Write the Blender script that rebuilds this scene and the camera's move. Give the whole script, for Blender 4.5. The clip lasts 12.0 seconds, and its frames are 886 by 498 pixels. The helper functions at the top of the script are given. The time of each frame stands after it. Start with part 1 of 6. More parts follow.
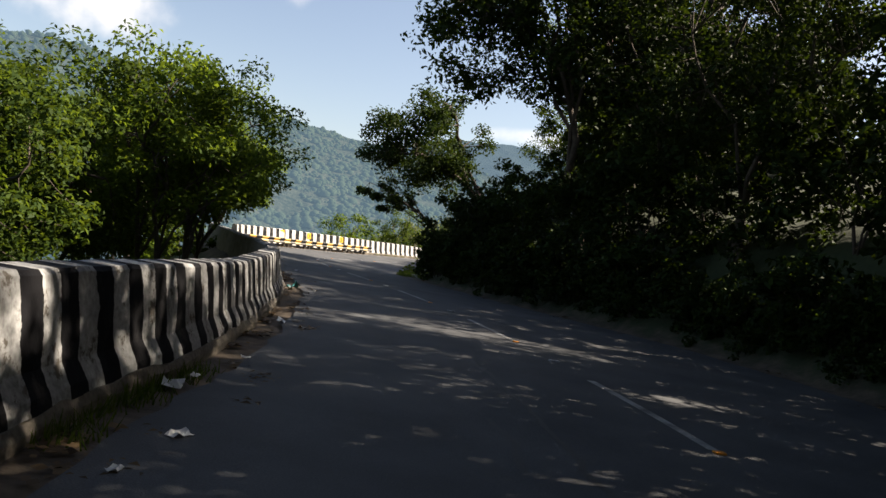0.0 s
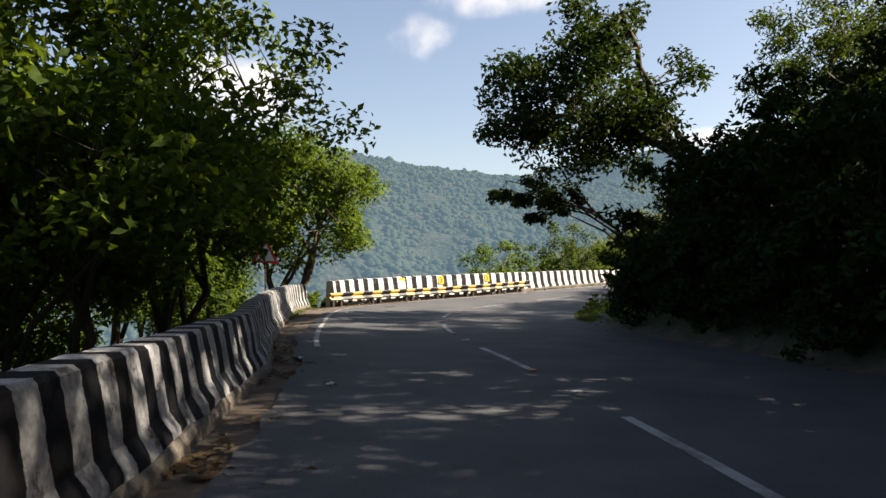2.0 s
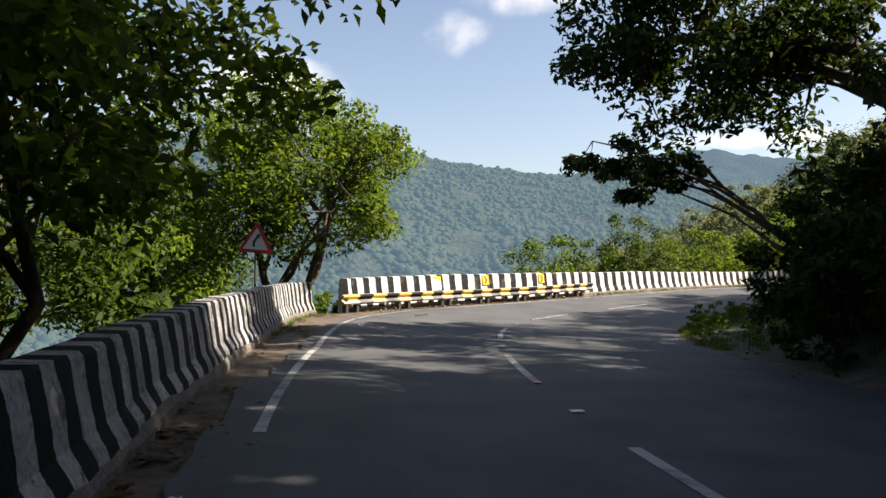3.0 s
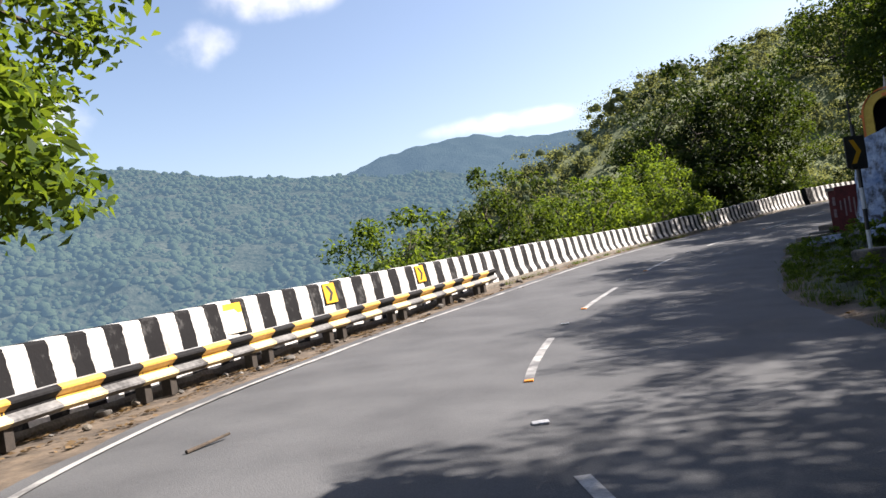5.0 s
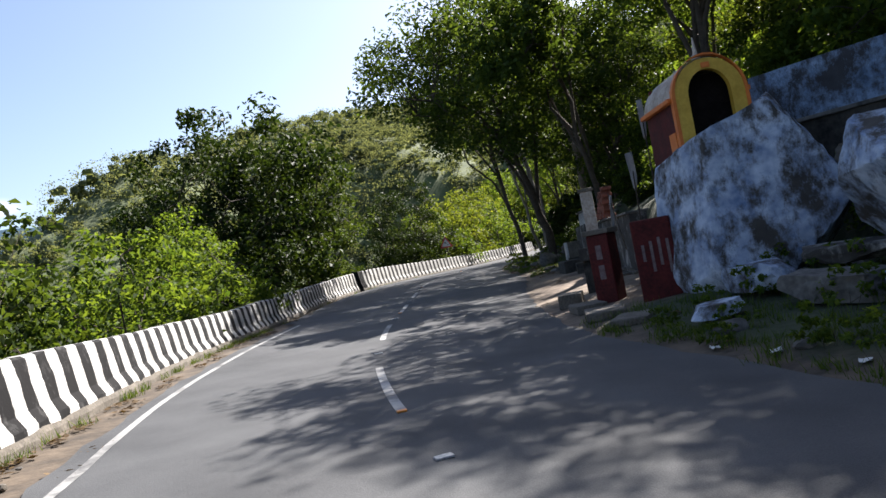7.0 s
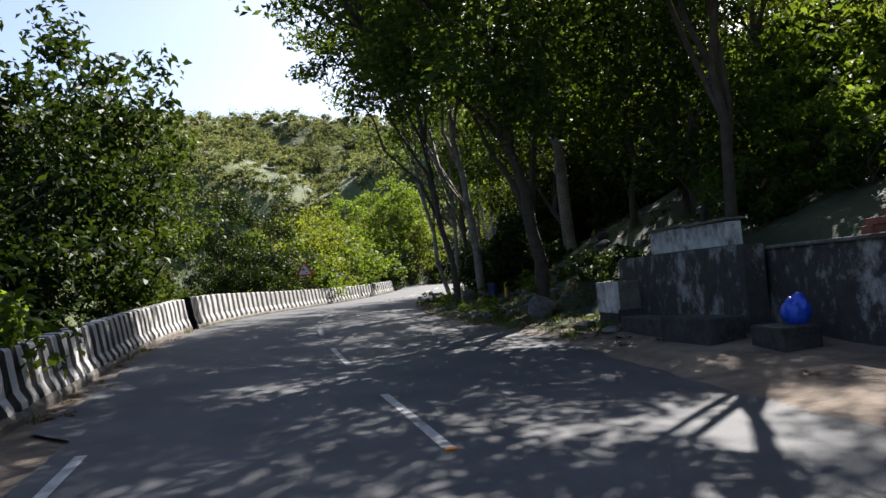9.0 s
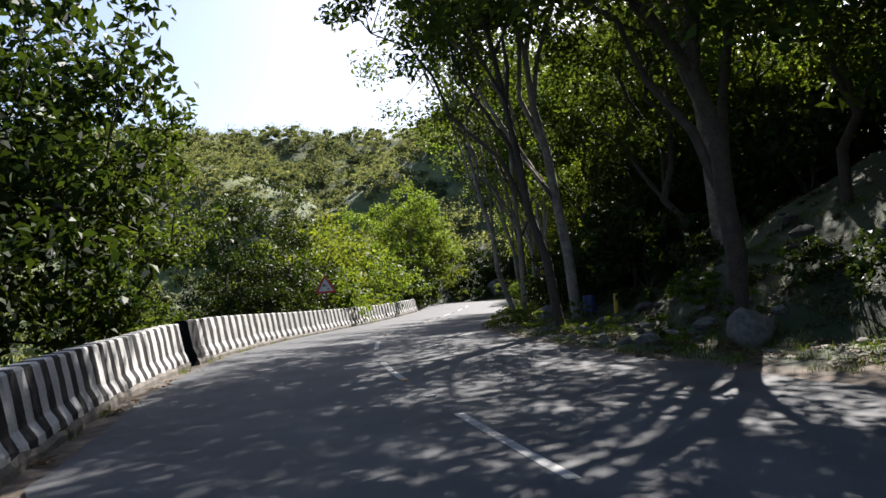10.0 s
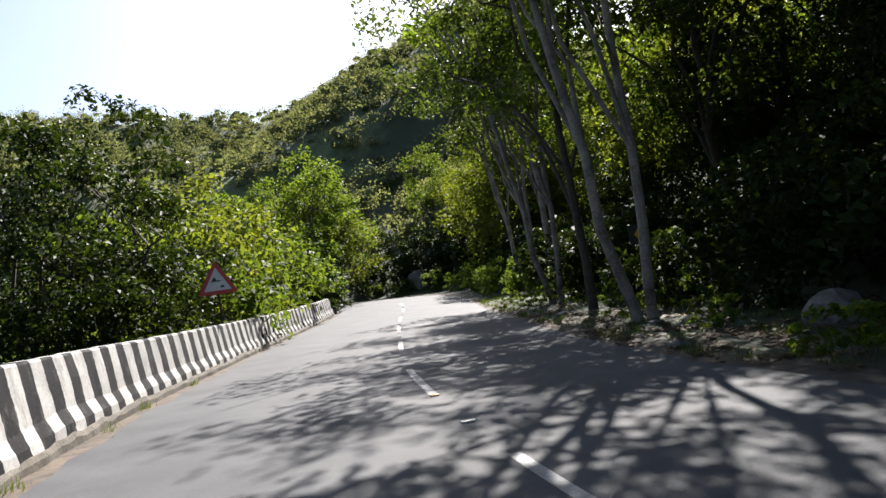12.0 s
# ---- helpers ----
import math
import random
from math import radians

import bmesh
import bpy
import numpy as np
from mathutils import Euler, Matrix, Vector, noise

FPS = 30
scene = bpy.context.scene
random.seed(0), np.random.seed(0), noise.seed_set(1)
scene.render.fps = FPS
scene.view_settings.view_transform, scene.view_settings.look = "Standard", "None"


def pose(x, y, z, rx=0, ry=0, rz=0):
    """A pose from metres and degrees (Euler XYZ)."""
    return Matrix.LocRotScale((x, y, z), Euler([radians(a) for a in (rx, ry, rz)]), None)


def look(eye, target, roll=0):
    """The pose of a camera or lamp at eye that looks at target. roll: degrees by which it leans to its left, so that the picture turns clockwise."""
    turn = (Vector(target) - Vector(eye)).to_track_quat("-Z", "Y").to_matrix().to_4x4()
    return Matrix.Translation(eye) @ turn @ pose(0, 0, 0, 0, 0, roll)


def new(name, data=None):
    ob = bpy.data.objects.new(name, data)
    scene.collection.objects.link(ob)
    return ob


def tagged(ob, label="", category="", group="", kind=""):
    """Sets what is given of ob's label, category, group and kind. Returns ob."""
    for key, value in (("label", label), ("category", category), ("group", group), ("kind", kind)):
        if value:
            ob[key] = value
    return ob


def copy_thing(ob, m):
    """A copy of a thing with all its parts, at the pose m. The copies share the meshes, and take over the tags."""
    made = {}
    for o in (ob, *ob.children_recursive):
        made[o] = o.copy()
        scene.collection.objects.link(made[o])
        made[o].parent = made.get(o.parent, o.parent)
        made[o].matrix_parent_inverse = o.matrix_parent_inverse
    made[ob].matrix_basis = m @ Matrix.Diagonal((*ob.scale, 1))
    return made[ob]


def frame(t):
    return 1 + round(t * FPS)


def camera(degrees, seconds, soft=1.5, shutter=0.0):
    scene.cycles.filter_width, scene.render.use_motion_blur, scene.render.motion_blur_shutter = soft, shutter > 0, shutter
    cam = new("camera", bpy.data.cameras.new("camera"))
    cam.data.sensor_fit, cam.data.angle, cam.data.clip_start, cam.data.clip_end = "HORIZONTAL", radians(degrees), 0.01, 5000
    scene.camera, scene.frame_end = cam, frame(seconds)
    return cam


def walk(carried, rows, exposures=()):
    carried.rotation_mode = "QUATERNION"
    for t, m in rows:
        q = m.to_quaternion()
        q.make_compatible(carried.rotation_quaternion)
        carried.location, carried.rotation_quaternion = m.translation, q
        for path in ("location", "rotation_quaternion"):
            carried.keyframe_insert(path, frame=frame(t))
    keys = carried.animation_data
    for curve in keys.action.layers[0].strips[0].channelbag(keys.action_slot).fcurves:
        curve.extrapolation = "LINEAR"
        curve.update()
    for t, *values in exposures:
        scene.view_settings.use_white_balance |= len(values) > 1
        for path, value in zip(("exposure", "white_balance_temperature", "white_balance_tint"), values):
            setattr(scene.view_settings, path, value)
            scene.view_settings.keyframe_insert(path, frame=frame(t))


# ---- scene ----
cam = camera(60.7, 12.0)
METRES, EYE, TILT, LEAN, TURN = 100.0, 1.35, 0.0, -9.0, 0.0
EXPOSURES = [(0.0, 1.76, 7500, 14), (2.5, 1.76, 7400, 14), (4.5, 1.88, 6850, 17), (7.0, 1.82, 6400, 14), (12.0, 1.72, 6350, 14)]
ROWS = [
    (0.0, 0.0, 0.0, 0.0, -0.0, 0.0, 0.0),
    (0.5, 0.0011, 0.0424, -0.0002, 6.69, -1.2, 1.9),
    (1.0, -0.0017, 0.0851, 0.0001, 10.07, 1.3, 6.03),
    (1.5, -0.0077, 0.1269, 0.0007, 11.37, 2.3, 8.79),
    (2.0, -0.0138, 0.1684, 0.0015, 12.26, 3.49, 9.55),
    (2.5, -0.0247, 0.209, 0.003, 14.75, 3.72, 7.86),
    (4.5, -0.0715, 0.3649, 0.0105, 7.97, 2.58, 15.34),
    (5.0, -0.0799, 0.4051, 0.011, -1.76, 0.18, 17.66),
    (5.5, -0.0833, 0.4453, 0.011, -16.42, -4.64, 18.91),
    (6.0, -0.0822, 0.4843, 0.011, -25.86, -3.82, 19.06),
    (6.5, -0.0753, 0.523, 0.0102, -33.57, -3.12, 19.05),
    (7.0, -0.0631, 0.5604, 0.0089, -42.62, -4.71, 17.2),
    (9.0, 0.0175, 0.7012, 0.0001, -56.78, -4.82, 9.85),
    (9.5, 0.0427, 0.7355, -0.0037, -56.88, -3.55, 10.06),
    (10.0, 0.0696, 0.7695, -0.0074, -56.98, -3.35, 10.75),
    (10.5, 0.098, 0.8032, -0.0109, -58.69, -2.96, 10.91),
    (11.0, 0.1282, 0.8363, -0.0147, -61.05, -3.71, 12.88),
    (11.5, 0.1599, 0.8672, -0.0182, -64.33, -5.18, 12.68),
    (12.0, 0.1929, 0.896, -0.0217, -67.36, -5.69, 12.34),
]
walk(cam, [(t, pose(0, 0, EYE, TILT, LEAN, TURN) @ pose(METRES * x, METRES * y, METRES * z, 90 + pitch, roll, yaw)) for t, x, y, z, yaw, pitch, roll in ROWS], exposures=EXPOSURES)


# ---- world and sun ----
SUN_AZ, SUN_EL = 77.0, 40.0          # degrees clockwise from +y, degrees up
world = bpy.data.worlds.new("sky")
scene.world = world
world.use_nodes = True
wn, wl = world.node_tree.nodes, world.node_tree.links
sky = wn.new("ShaderNodeTexSky")
sky.sky_type, sky.sun_disc = 'NISHITA', False
sky.sun_elevation, sky.sun_rotation = radians(SUN_EL), radians(SUN_AZ)
sky.altitude, sky.air_density, sky.dust_density, sky.ozone_density = 600, 1.0, 2.4, 0.9
back = wn["Background"]
back.inputs["Strength"].default_value = 0.061
# small fair-weather clouds low over the valley
geo = wn.new("ShaderNodeTexCoord")
cloud_noise = wn.new("ShaderNodeTexNoise")
cloud_noise.inputs["Scale"].default_value, cloud_noise.inputs["Detail"].default_value = 13.0, 8.0
wl.new(geo.outputs["Generated"], cloud_noise.inputs["Vector"])


def cloud_mask(az, el, width, height, strength):
    """A soft patch of sky round a direction, in which the cloud noise shows."""
    a, e = radians(az), radians(el)
    axis = Vector((-math.sin(a) * math.cos(e), math.cos(a) * math.cos(e), math.sin(e)))
    side = axis.cross(Vector((0, 0, 1))).normalized()
    up = side.cross(axis)
    total = None
    for vec, size in ((side, width), (up, height)):
        dot = wn.new("ShaderNodeVectorMath")
        dot.operation = 'DOT_PRODUCT'
        wl.new(geo.outputs["Generated"], dot.inputs[0])
        dot.inputs[1].default_value = vec
        off = wn.new("ShaderNodeMath")
        off.operation = 'SUBTRACT'
        wl.new(dot.outputs["Value"], off.inputs[0])
        off.inputs[1].default_value = 0.0
        div = wn.new("ShaderNodeMath")
        div.operation = 'DIVIDE'
        wl.new(off.outputs[0], div.inputs[0])
        div.inputs[1].default_value = math.sin(radians(size))
        sq = wn.new("ShaderNodeMath")
        sq.operation = 'POWER'
        ab = wn.new("ShaderNodeMath")
        ab.operation = 'ABSOLUTE'
        wl.new(div.outputs[0], ab.inputs[0])
        wl.new(ab.outputs[0], sq.inputs[0])
        sq.inputs[1].default_value = 2.0
        if total is None:
            total = sq.outputs[0]
        else:
            add = wn.new("ShaderNodeMath")
            wl.new(total, add.inputs[0])
            wl.new(sq.outputs[0], add.inputs[1])
            total = add.outputs[0]
    front = wn.new("ShaderNodeVectorMath")
    front.operation = 'DOT_PRODUCT'
    wl.new(geo.outputs["Generated"], front.inputs[0])
    front.inputs[1].default_value = axis
    gate = wn.new("ShaderNodeMath")
    gate.operation = 'GREATER_THAN'
    wl.new(front.outputs["Value"], gate.inputs[0])
    gate.inputs[1].default_value = 0.0
    fall = wn.new("ShaderNodeMapRange")
    wl.new(total, fall.inputs["Value"])
    fall.inputs["From Min"].default_value, fall.inputs["From Max"].default_value = 0.0, 1.0
    fall.inputs["To Min"].default_value, fall.inputs["To Max"].default_value = strength, 0.0
    mul = wn.new("ShaderNodeMath")
    mul.operation = 'MULTIPLY'
    wl.new(fall.outputs[0], mul.inputs[0])
    wl.new(gate.outputs[0], mul.inputs[1])
    return mul.outputs[0]


cover = None
for spec in ((8, 21.0, 6.0, 3.0, 0.8), (13.7, 17.2, 3.6, 2.0, 0.55), (27.5, 13.0, 7.0, 3.2, 1.0), (-8, 9.2, 7.0, 0.9, 0.55)):
    m_out = cloud_mask(*spec)
    if cover is None:
        cover = m_out
    else:
        mx = wn.new("ShaderNodeMath")
        mx.operation = 'MAXIMUM'
        wl.new(cover, mx.inputs[0])
        wl.new(m_out, mx.inputs[1])
        cover = mx.outputs[0]
puff = wn.new("ShaderNodeMath")
puff.operation = 'MULTIPLY_ADD'
wl.new(cloud_noise.outputs["Fac"], puff.inputs[0])
puff.inputs[1].default_value = 2.6
wl.new(cover, puff.inputs[2])
edge_ramp = wn.new("ShaderNodeMapRange")
edge_ramp.interpolation_type = 'SMOOTHSTEP'
wl.new(puff.outputs[0], edge_ramp.inputs["Value"])
edge_ramp.inputs["From Min"].default_value, edge_ramp.inputs["From Max"].default_value = 1.3, 2.7
edge_ramp.inputs["To Max"].default_value = 0.9
soft_cover = wn.new("ShaderNodeMath")
soft_cover.operation = 'MULTIPLY'
soft_cover.use_clamp = True
lift_cover = wn.new("ShaderNodeMath")
lift_cover.operation = 'MULTIPLY'
lift_cover.use_clamp = True
wl.new(cover, lift_cover.inputs[0])
lift_cover.inputs[1].default_value = 3.0
wl.new(edge_ramp.outputs[0], soft_cover.inputs[0])
wl.new(lift_cover.outputs[0], soft_cover.inputs[1])
white_mix = wn.new("ShaderNodeMixRGB")
wl.new(soft_cover.outputs[0], white_mix.inputs["Fac"])
wl.new(sky.outputs["Color"], white_mix.inputs["Color1"])
white_mix.inputs["Color2"].default_value = (7.5, 7.5, 7.6, 1)
wl.new(white_mix.outputs["Color"], back.inputs["Color"])

sun_data = bpy.data.lights.new("sun", 'SUN')
sun_data.energy, sun_data.angle, sun_data.color = 5.0, radians(0.53), (1.0, 0.95, 0.86)
sun = new("sun", sun_data)
az, el = radians(SUN_AZ), radians(SUN_EL)
sun_way = Vector((math.sin(az) * math.cos(el), math.cos(az) * math.cos(el), math.sin(el)))
sun.matrix_world = look(sun_way * 100, (0, 0, 0))


# ---- materials ----
def material(name, colour_a, colour_b, scale=4.0, rough=0.8, bump=0.3, fine=40.0, fine_mix=0.4, metal=0.0, detail=6.0, object_var=0.0, spec=0.5, relief=0.02, island_var=0.0):
    """Two colours mixed by coarse and fine noise, with relief from both."""
    m = bpy.data.materials.new(name)
    m.use_nodes = True
    n, l = m.node_tree.nodes, m.node_tree.links
    b = n["Principled BSDF"]
    tc = n.new("ShaderNodeTexCoord")
    big = n.new("ShaderNodeTexNoise")
    big.inputs["Scale"].default_value, big.inputs["Detail"].default_value = scale, detail
    small = n.new("ShaderNodeTexNoise")
    small.inputs["Scale"].default_value, small.inputs["Detail"].default_value = fine, 4.0
    for t in (big, small):
        l.new(tc.outputs["Object"], t.inputs["Vector"])
    mix = n.new("ShaderNodeMath")
    mix.operation = 'MULTIPLY_ADD'
    l.new(small.outputs["Fac"], mix.inputs[0])
    mix.inputs[1].default_value = fine_mix
    scaled = n.new("ShaderNodeMath")
    scaled.operation = 'MULTIPLY'
    l.new(big.outputs["Fac"], scaled.inputs[0])
    scaled.inputs[1].default_value = 1 - fine_mix
    l.new(scaled.outputs[0], mix.inputs[2])
    ramp = n.new("ShaderNodeMapRange")
    l.new(mix.outputs[0], ramp.inputs["Value"])
    ramp.inputs["From Min"].default_value, ramp.inputs["From Max"].default_value = 0.33, 0.67
    rgb = n.new("ShaderNodeMixRGB")
    rgb.inputs["Color1"].default_value = (*colour_a, 1)
    rgb.inputs["Color2"].default_value = (*colour_b, 1)
    l.new(ramp.outputs[0], rgb.inputs["Fac"])
    out = rgb.outputs["Color"]
    if object_var:
        info = n.new("ShaderNodeObjectInfo")
        hsv = n.new("ShaderNodeHueSaturation")
        mr = n.new("ShaderNodeMapRange")
        l.new(info.outputs["Random"], mr.inputs["Value"])
        mr.inputs["To Min"].default_value, mr.inputs["To Max"].default_value = 1 - object_var, 1 + object_var
        l.new(mr.outputs[0], hsv.inputs["Value"])
        l.new(out, hsv.inputs["Color"])
        out = hsv.outputs["Color"]
    if island_var:
        geo_in = n.new("ShaderNodeNewGeometry")
        hs = n.new("ShaderNodeHueSaturation")
        mi = n.new("ShaderNodeMapRange")
        l.new(geo_in.outputs["Random Per Island"], mi.inputs["Value"])
        mi.inputs["To Min"].default_value, mi.inputs["To Max"].default_value = 1 - island_var, 1 + island_var
        l.new(mi.outputs[0], hs.inputs["Value"])
        mh = n.new("ShaderNodeMapRange")
        l.new(geo_in.outputs["Random Per Island"], mh.inputs["Value"])
        mh.inputs["To Min"].default_value, mh.inputs["To Max"].default_value = 0.515, 0.485
        l.new(mh.outputs[0], hs.inputs["Hue"])
        l.new(out, hs.inputs["Color"])
        out = hs.outputs["Color"]
    l.new(out, b.inputs["Base Color"])
    b.inputs["Roughness"].default_value, b.inputs["Metallic"].default_value = rough, metal
    b.inputs["Specular IOR Level"].default_value = spec
    if bump:
        bp = n.new("ShaderNodeBump")
        bp.inputs["Strength"].default_value, bp.inputs["Distance"].default_value = bump, relief
        l.new(mix.outputs[0], bp.inputs["Height"])
        l.new(bp.outputs["Normal"], b.inputs["Normal"])
    return m


def leaf_material(name, dark, light, through_light=0.35, tree_var=0.18, spec=0.09):
    """Leaves: each varies from its neighbours, each tree from the next; light shines through."""
    m = bpy.data.materials.new(name)
    m.use_nodes = True
    n, l = m.node_tree.nodes, m.node_tree.links
    b = n["Principled BSDF"]
    g = n.new("ShaderNodeNewGeometry")
    info = n.new("ShaderNodeObjectInfo")
    rgb = n.new("ShaderNodeMixRGB")
    rgb.inputs["Color1"].default_value, rgb.inputs["Color2"].default_value = (*dark, 1), (*light, 1)
    l.new(g.outputs["Random Per Island"], rgb.inputs["Fac"])
    hsv = n.new("ShaderNodeHueSaturation")
    mr = n.new("ShaderNodeMapRange")
    l.new(info.outputs["Random"], mr.inputs["Value"])
    mr.inputs["To Min"].default_value, mr.inputs["To Max"].default_value = 1 - tree_var, 1 + tree_var
    l.new(mr.outputs[0], hsv.inputs["Value"])
    l.new(rgb.outputs["Color"], hsv.inputs["Color"])
    l.new(hsv.outputs["Color"], b.inputs["Base Color"])
    b.inputs["Roughness"].default_value = 0.6
    b.inputs["Specular IOR Level"].default_value = spec
    tr = n.new("ShaderNodeBsdfTranslucent")
    bright = n.new("ShaderNodeMixRGB")
    bright.blend_type = 'MULTIPLY'
    bright.inputs["Fac"].default_value = 1.0
    bright.inputs["Color2"].default_value = (2.5, 2.12, 0.85, 1)
    l.new(hsv.outputs["Color"], bright.inputs["Color1"])
    l.new(bright.outputs["Color"], tr.inputs["Color"])
    sh = n.new("ShaderNodeMixShader")
    sh.inputs["Fac"].default_value = through_light
    l.new(b.outputs["BSDF"], sh.inputs[1])
    l.new(tr.outputs["BSDF"], sh.inputs[2])
    l.new(sh.outputs["Shader"], n["Material Output"].inputs["Surface"])
    return m


M_ASPHALT = material("asphalt", (0.048, 0.05, 0.053), (0.096, 0.099, 0.103), 0.9, 0.75, 0.45, 75, 0.5, spec=0.12, detail=12.0)


def worn_paint(name, paint, under, wear):
    """Paint through which the asphalt shows where tyres have worn it."""
    m = material(name, (paint[0] * 0.75, paint[1] * 0.75, paint[2] * 0.75), paint, 3, 0.65, 0.2, 50, 0.6)
    n, l = m.node_tree.nodes, m.node_tree.links
    b = n["Principled BSDF"]
    colour = b.inputs["Base Color"].links[0].from_socket
    tc = n.new("ShaderNodeTexCoord")
    wn1 = n.new("ShaderNodeTexNoise")
    wn1.inputs["Scale"].default_value, wn1.inputs["Detail"].default_value, wn1.inputs["Roughness"].default_value = 1.1, 9.0, 0.72
    l.new(tc.outputs["Object"], wn1.inputs["Vector"])
    mr = n.new("ShaderNodeMapRange")
    l.new(wn1.outputs["Fac"], mr.inputs["Value"])
    mr.inputs["From Min"].default_value, mr.inputs["From Max"].default_value = wear, wear + 0.16
    mx = n.new("ShaderNodeMixRGB")
    mx.inputs["Color1"].default_value = (*under, 1)
    l.new(mr.outputs[0], mx.inputs["Fac"])
    l.new(colour, mx.inputs["Color2"])
    l.new(mx.outputs["Color"], b.inputs["Base Color"])
    return m


M_LINE = worn_paint("road_paint", (0.34, 0.34, 0.33), (0.07, 0.07, 0.07), 0.38)
M_STUD = material("orange_stud", (0.58, 0.18, 0.01), (0.68, 0.25, 0.02), 20, 0.4, 0.1)
M_BLACK = material("black_paint", (0.002, 0.002, 0.003), (0.016, 0.016, 0.017), 2.6, 0.85, 0.35, 24, 0.5, spec=0.2)


def striped_paint(name, white_a, white_b, black_a, black_b, wobble, chips, scuffs):
    """Hand-painted black and white bands along a wall: uneven edges, chips down to the render, scuffs on the black."""
    m = material(name, white_a, white_b, 1.8, 0.85, 0.5, 22, 0.45, spec=0.15)
    n, l = m.node_tree.nodes, m.node_tree.links
    b = n["Principled BSDF"]
    white = b.inputs["Base Color"].links[0].from_socket
    tc = n.new("ShaderNodeTexCoord")

    def noise_of(scale, detail, stretch=1.0, roughness=0.6):
        mp = n.new("ShaderNodeMapping")
        mp.inputs["Scale"].default_value = (1.0, 1.0, stretch)
        l.new(tc.outputs["Object"], mp.inputs["Vector"])
        nz = n.new("ShaderNodeTexNoise")
        nz.inputs["Scale"].default_value, nz.inputs["Detail"].default_value, nz.inputs["Roughness"].default_value = scale, detail, roughness
        l.new(mp.outputs["Vector"], nz.inputs["Vector"])
        return nz.outputs["Fac"]

    def ranged(socket, lo, hi, to_lo=0.0, to_hi=1.0):
        r = n.new("ShaderNodeMapRange")
        l.new(socket, r.inputs["Value"])
        r.inputs["From Min"].default_value, r.inputs["From Max"].default_value = lo, hi
        r.inputs["To Min"].default_value, r.inputs["To Max"].default_value = to_lo, to_hi
        return r.outputs[0]

    def mixed(fac, one, two):
        r = n.new("ShaderNodeMixRGB")
        l.new(fac, r.inputs["Fac"])
        for sock, value in ((r.inputs["Color1"], one), (r.inputs["Color2"], two)):
            if isinstance(value, tuple):
                sock.default_value = (*value, 1)
            else:
                l.new(value, sock)
        return r.outputs["Color"]

    def maths(kind, one, two):
        r = n.new("ShaderNodeMath")
        r.operation = kind
        for sock, value in zip(r.inputs, (one, two)):
            if isinstance(value, float):
                sock.default_value = value
            else:
                l.new(value, sock)
        return r.outputs[0]
    at = n.new("ShaderNodeAttribute")
    at.attribute_name = "stripe"
    edge = maths('ADD', at.outputs["Fac"], ranged(noise_of(7.0, 5.0, 0.6, 0.7), 0.2, 0.8, -wobble, wobble))
    is_black = maths('GREATER_THAN', maths('FLOORED_MODULO', edge, 2.0), 1.0)
    streak = noise_of(5.0, 8.0, 0.22, 0.68)
    black = mixed(ranged(noise_of(3.1, 9.0, 0.7, 0.72), scuffs, scuffs + 0.16), black_a, black_b)
    dirty = mixed(ranged(streak, 0.52, 0.74, 0.0, 0.75), white, (white_a[0] * 0.45, white_a[1] * 0.42, white_a[2] * 0.38))
    chipped = mixed(ranged(noise_of(4.2, 11.0, 1.0, 0.74), chips, chips + 0.05), dirty, (0.09, 0.08, 0.068))
    l.new(mixed(is_black, chipped, black), b.inputs["Base Color"])
    return m


M_STRIPES = striped_paint("striped_paint", (0.3, 0.296, 0.288), (0.54, 0.535, 0.52), (0.007, 0.007, 0.008), (0.075, 0.075, 0.075), 0.09, 0.66, 0.54)
M_STRIPES_OLD = striped_paint("weathered_striped_paint", (0.13, 0.132, 0.132), (0.38, 0.385, 0.385), (0.003, 0.003, 0.004), (0.03, 0.03, 0.031), 0.13, 0.55, 0.58)
M_CONC = material("bare_concrete", (0.045, 0.038, 0.028), (0.16, 0.14, 0.115), 3, 0.9, 0.5, 25, 0.5)
M_YELLOW = material("yellow_paint", (0.34, 0.17, 0.02), (0.55, 0.32, 0.06), 2.5, 0.55, 0.15, 26, 0.5)
M_CREAM = material("pale_yellow_paint", (0.4, 0.29, 0.12), (0.6, 0.5, 0.3), 2.5, 0.5, 0.15, 26, 0.5)
M_BARE_LIP = material("worn_rail_edge", (0.2, 0.2, 0.2), (0.42, 0.42, 0.41), 5, 0.5, 0.2, 30, 0.5, metal=0.3)
M_SCUFFED = material("scuffed_black_paint", (0.006, 0.006, 0.007), (0.16, 0.16, 0.16), 2.2, 0.6, 0.3, 18, 0.45)
M_STEEL = material("dark_steel", (0.014, 0.013, 0.012), (0.05, 0.04, 0.032), 6, 0.6, 0.2, 40, 0.4, metal=0.3)
M_BARK = material("bark", (0.02, 0.015, 0.011), (0.075, 0.058, 0.043), 5, 0.95, 0.8, 30, 0.5)
M_PALEBARK = material("pale_bark", (0.055, 0.045, 0.036), (0.3, 0.268, 0.23), 2.5, 0.85, 0.4, 18, 0.4)
M_BROWNBARK = material("peeling_bark", (0.05, 0.036, 0.026), (0.24, 0.19, 0.15), 2.2, 0.9, 0.6, 14, 0.45)
# leaf tones differ by tree and also carry shade (dark) and sunlight (bright, yellow-green)
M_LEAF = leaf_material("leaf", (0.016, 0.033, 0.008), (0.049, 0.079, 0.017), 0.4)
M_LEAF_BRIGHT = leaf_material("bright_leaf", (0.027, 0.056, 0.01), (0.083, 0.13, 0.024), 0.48)
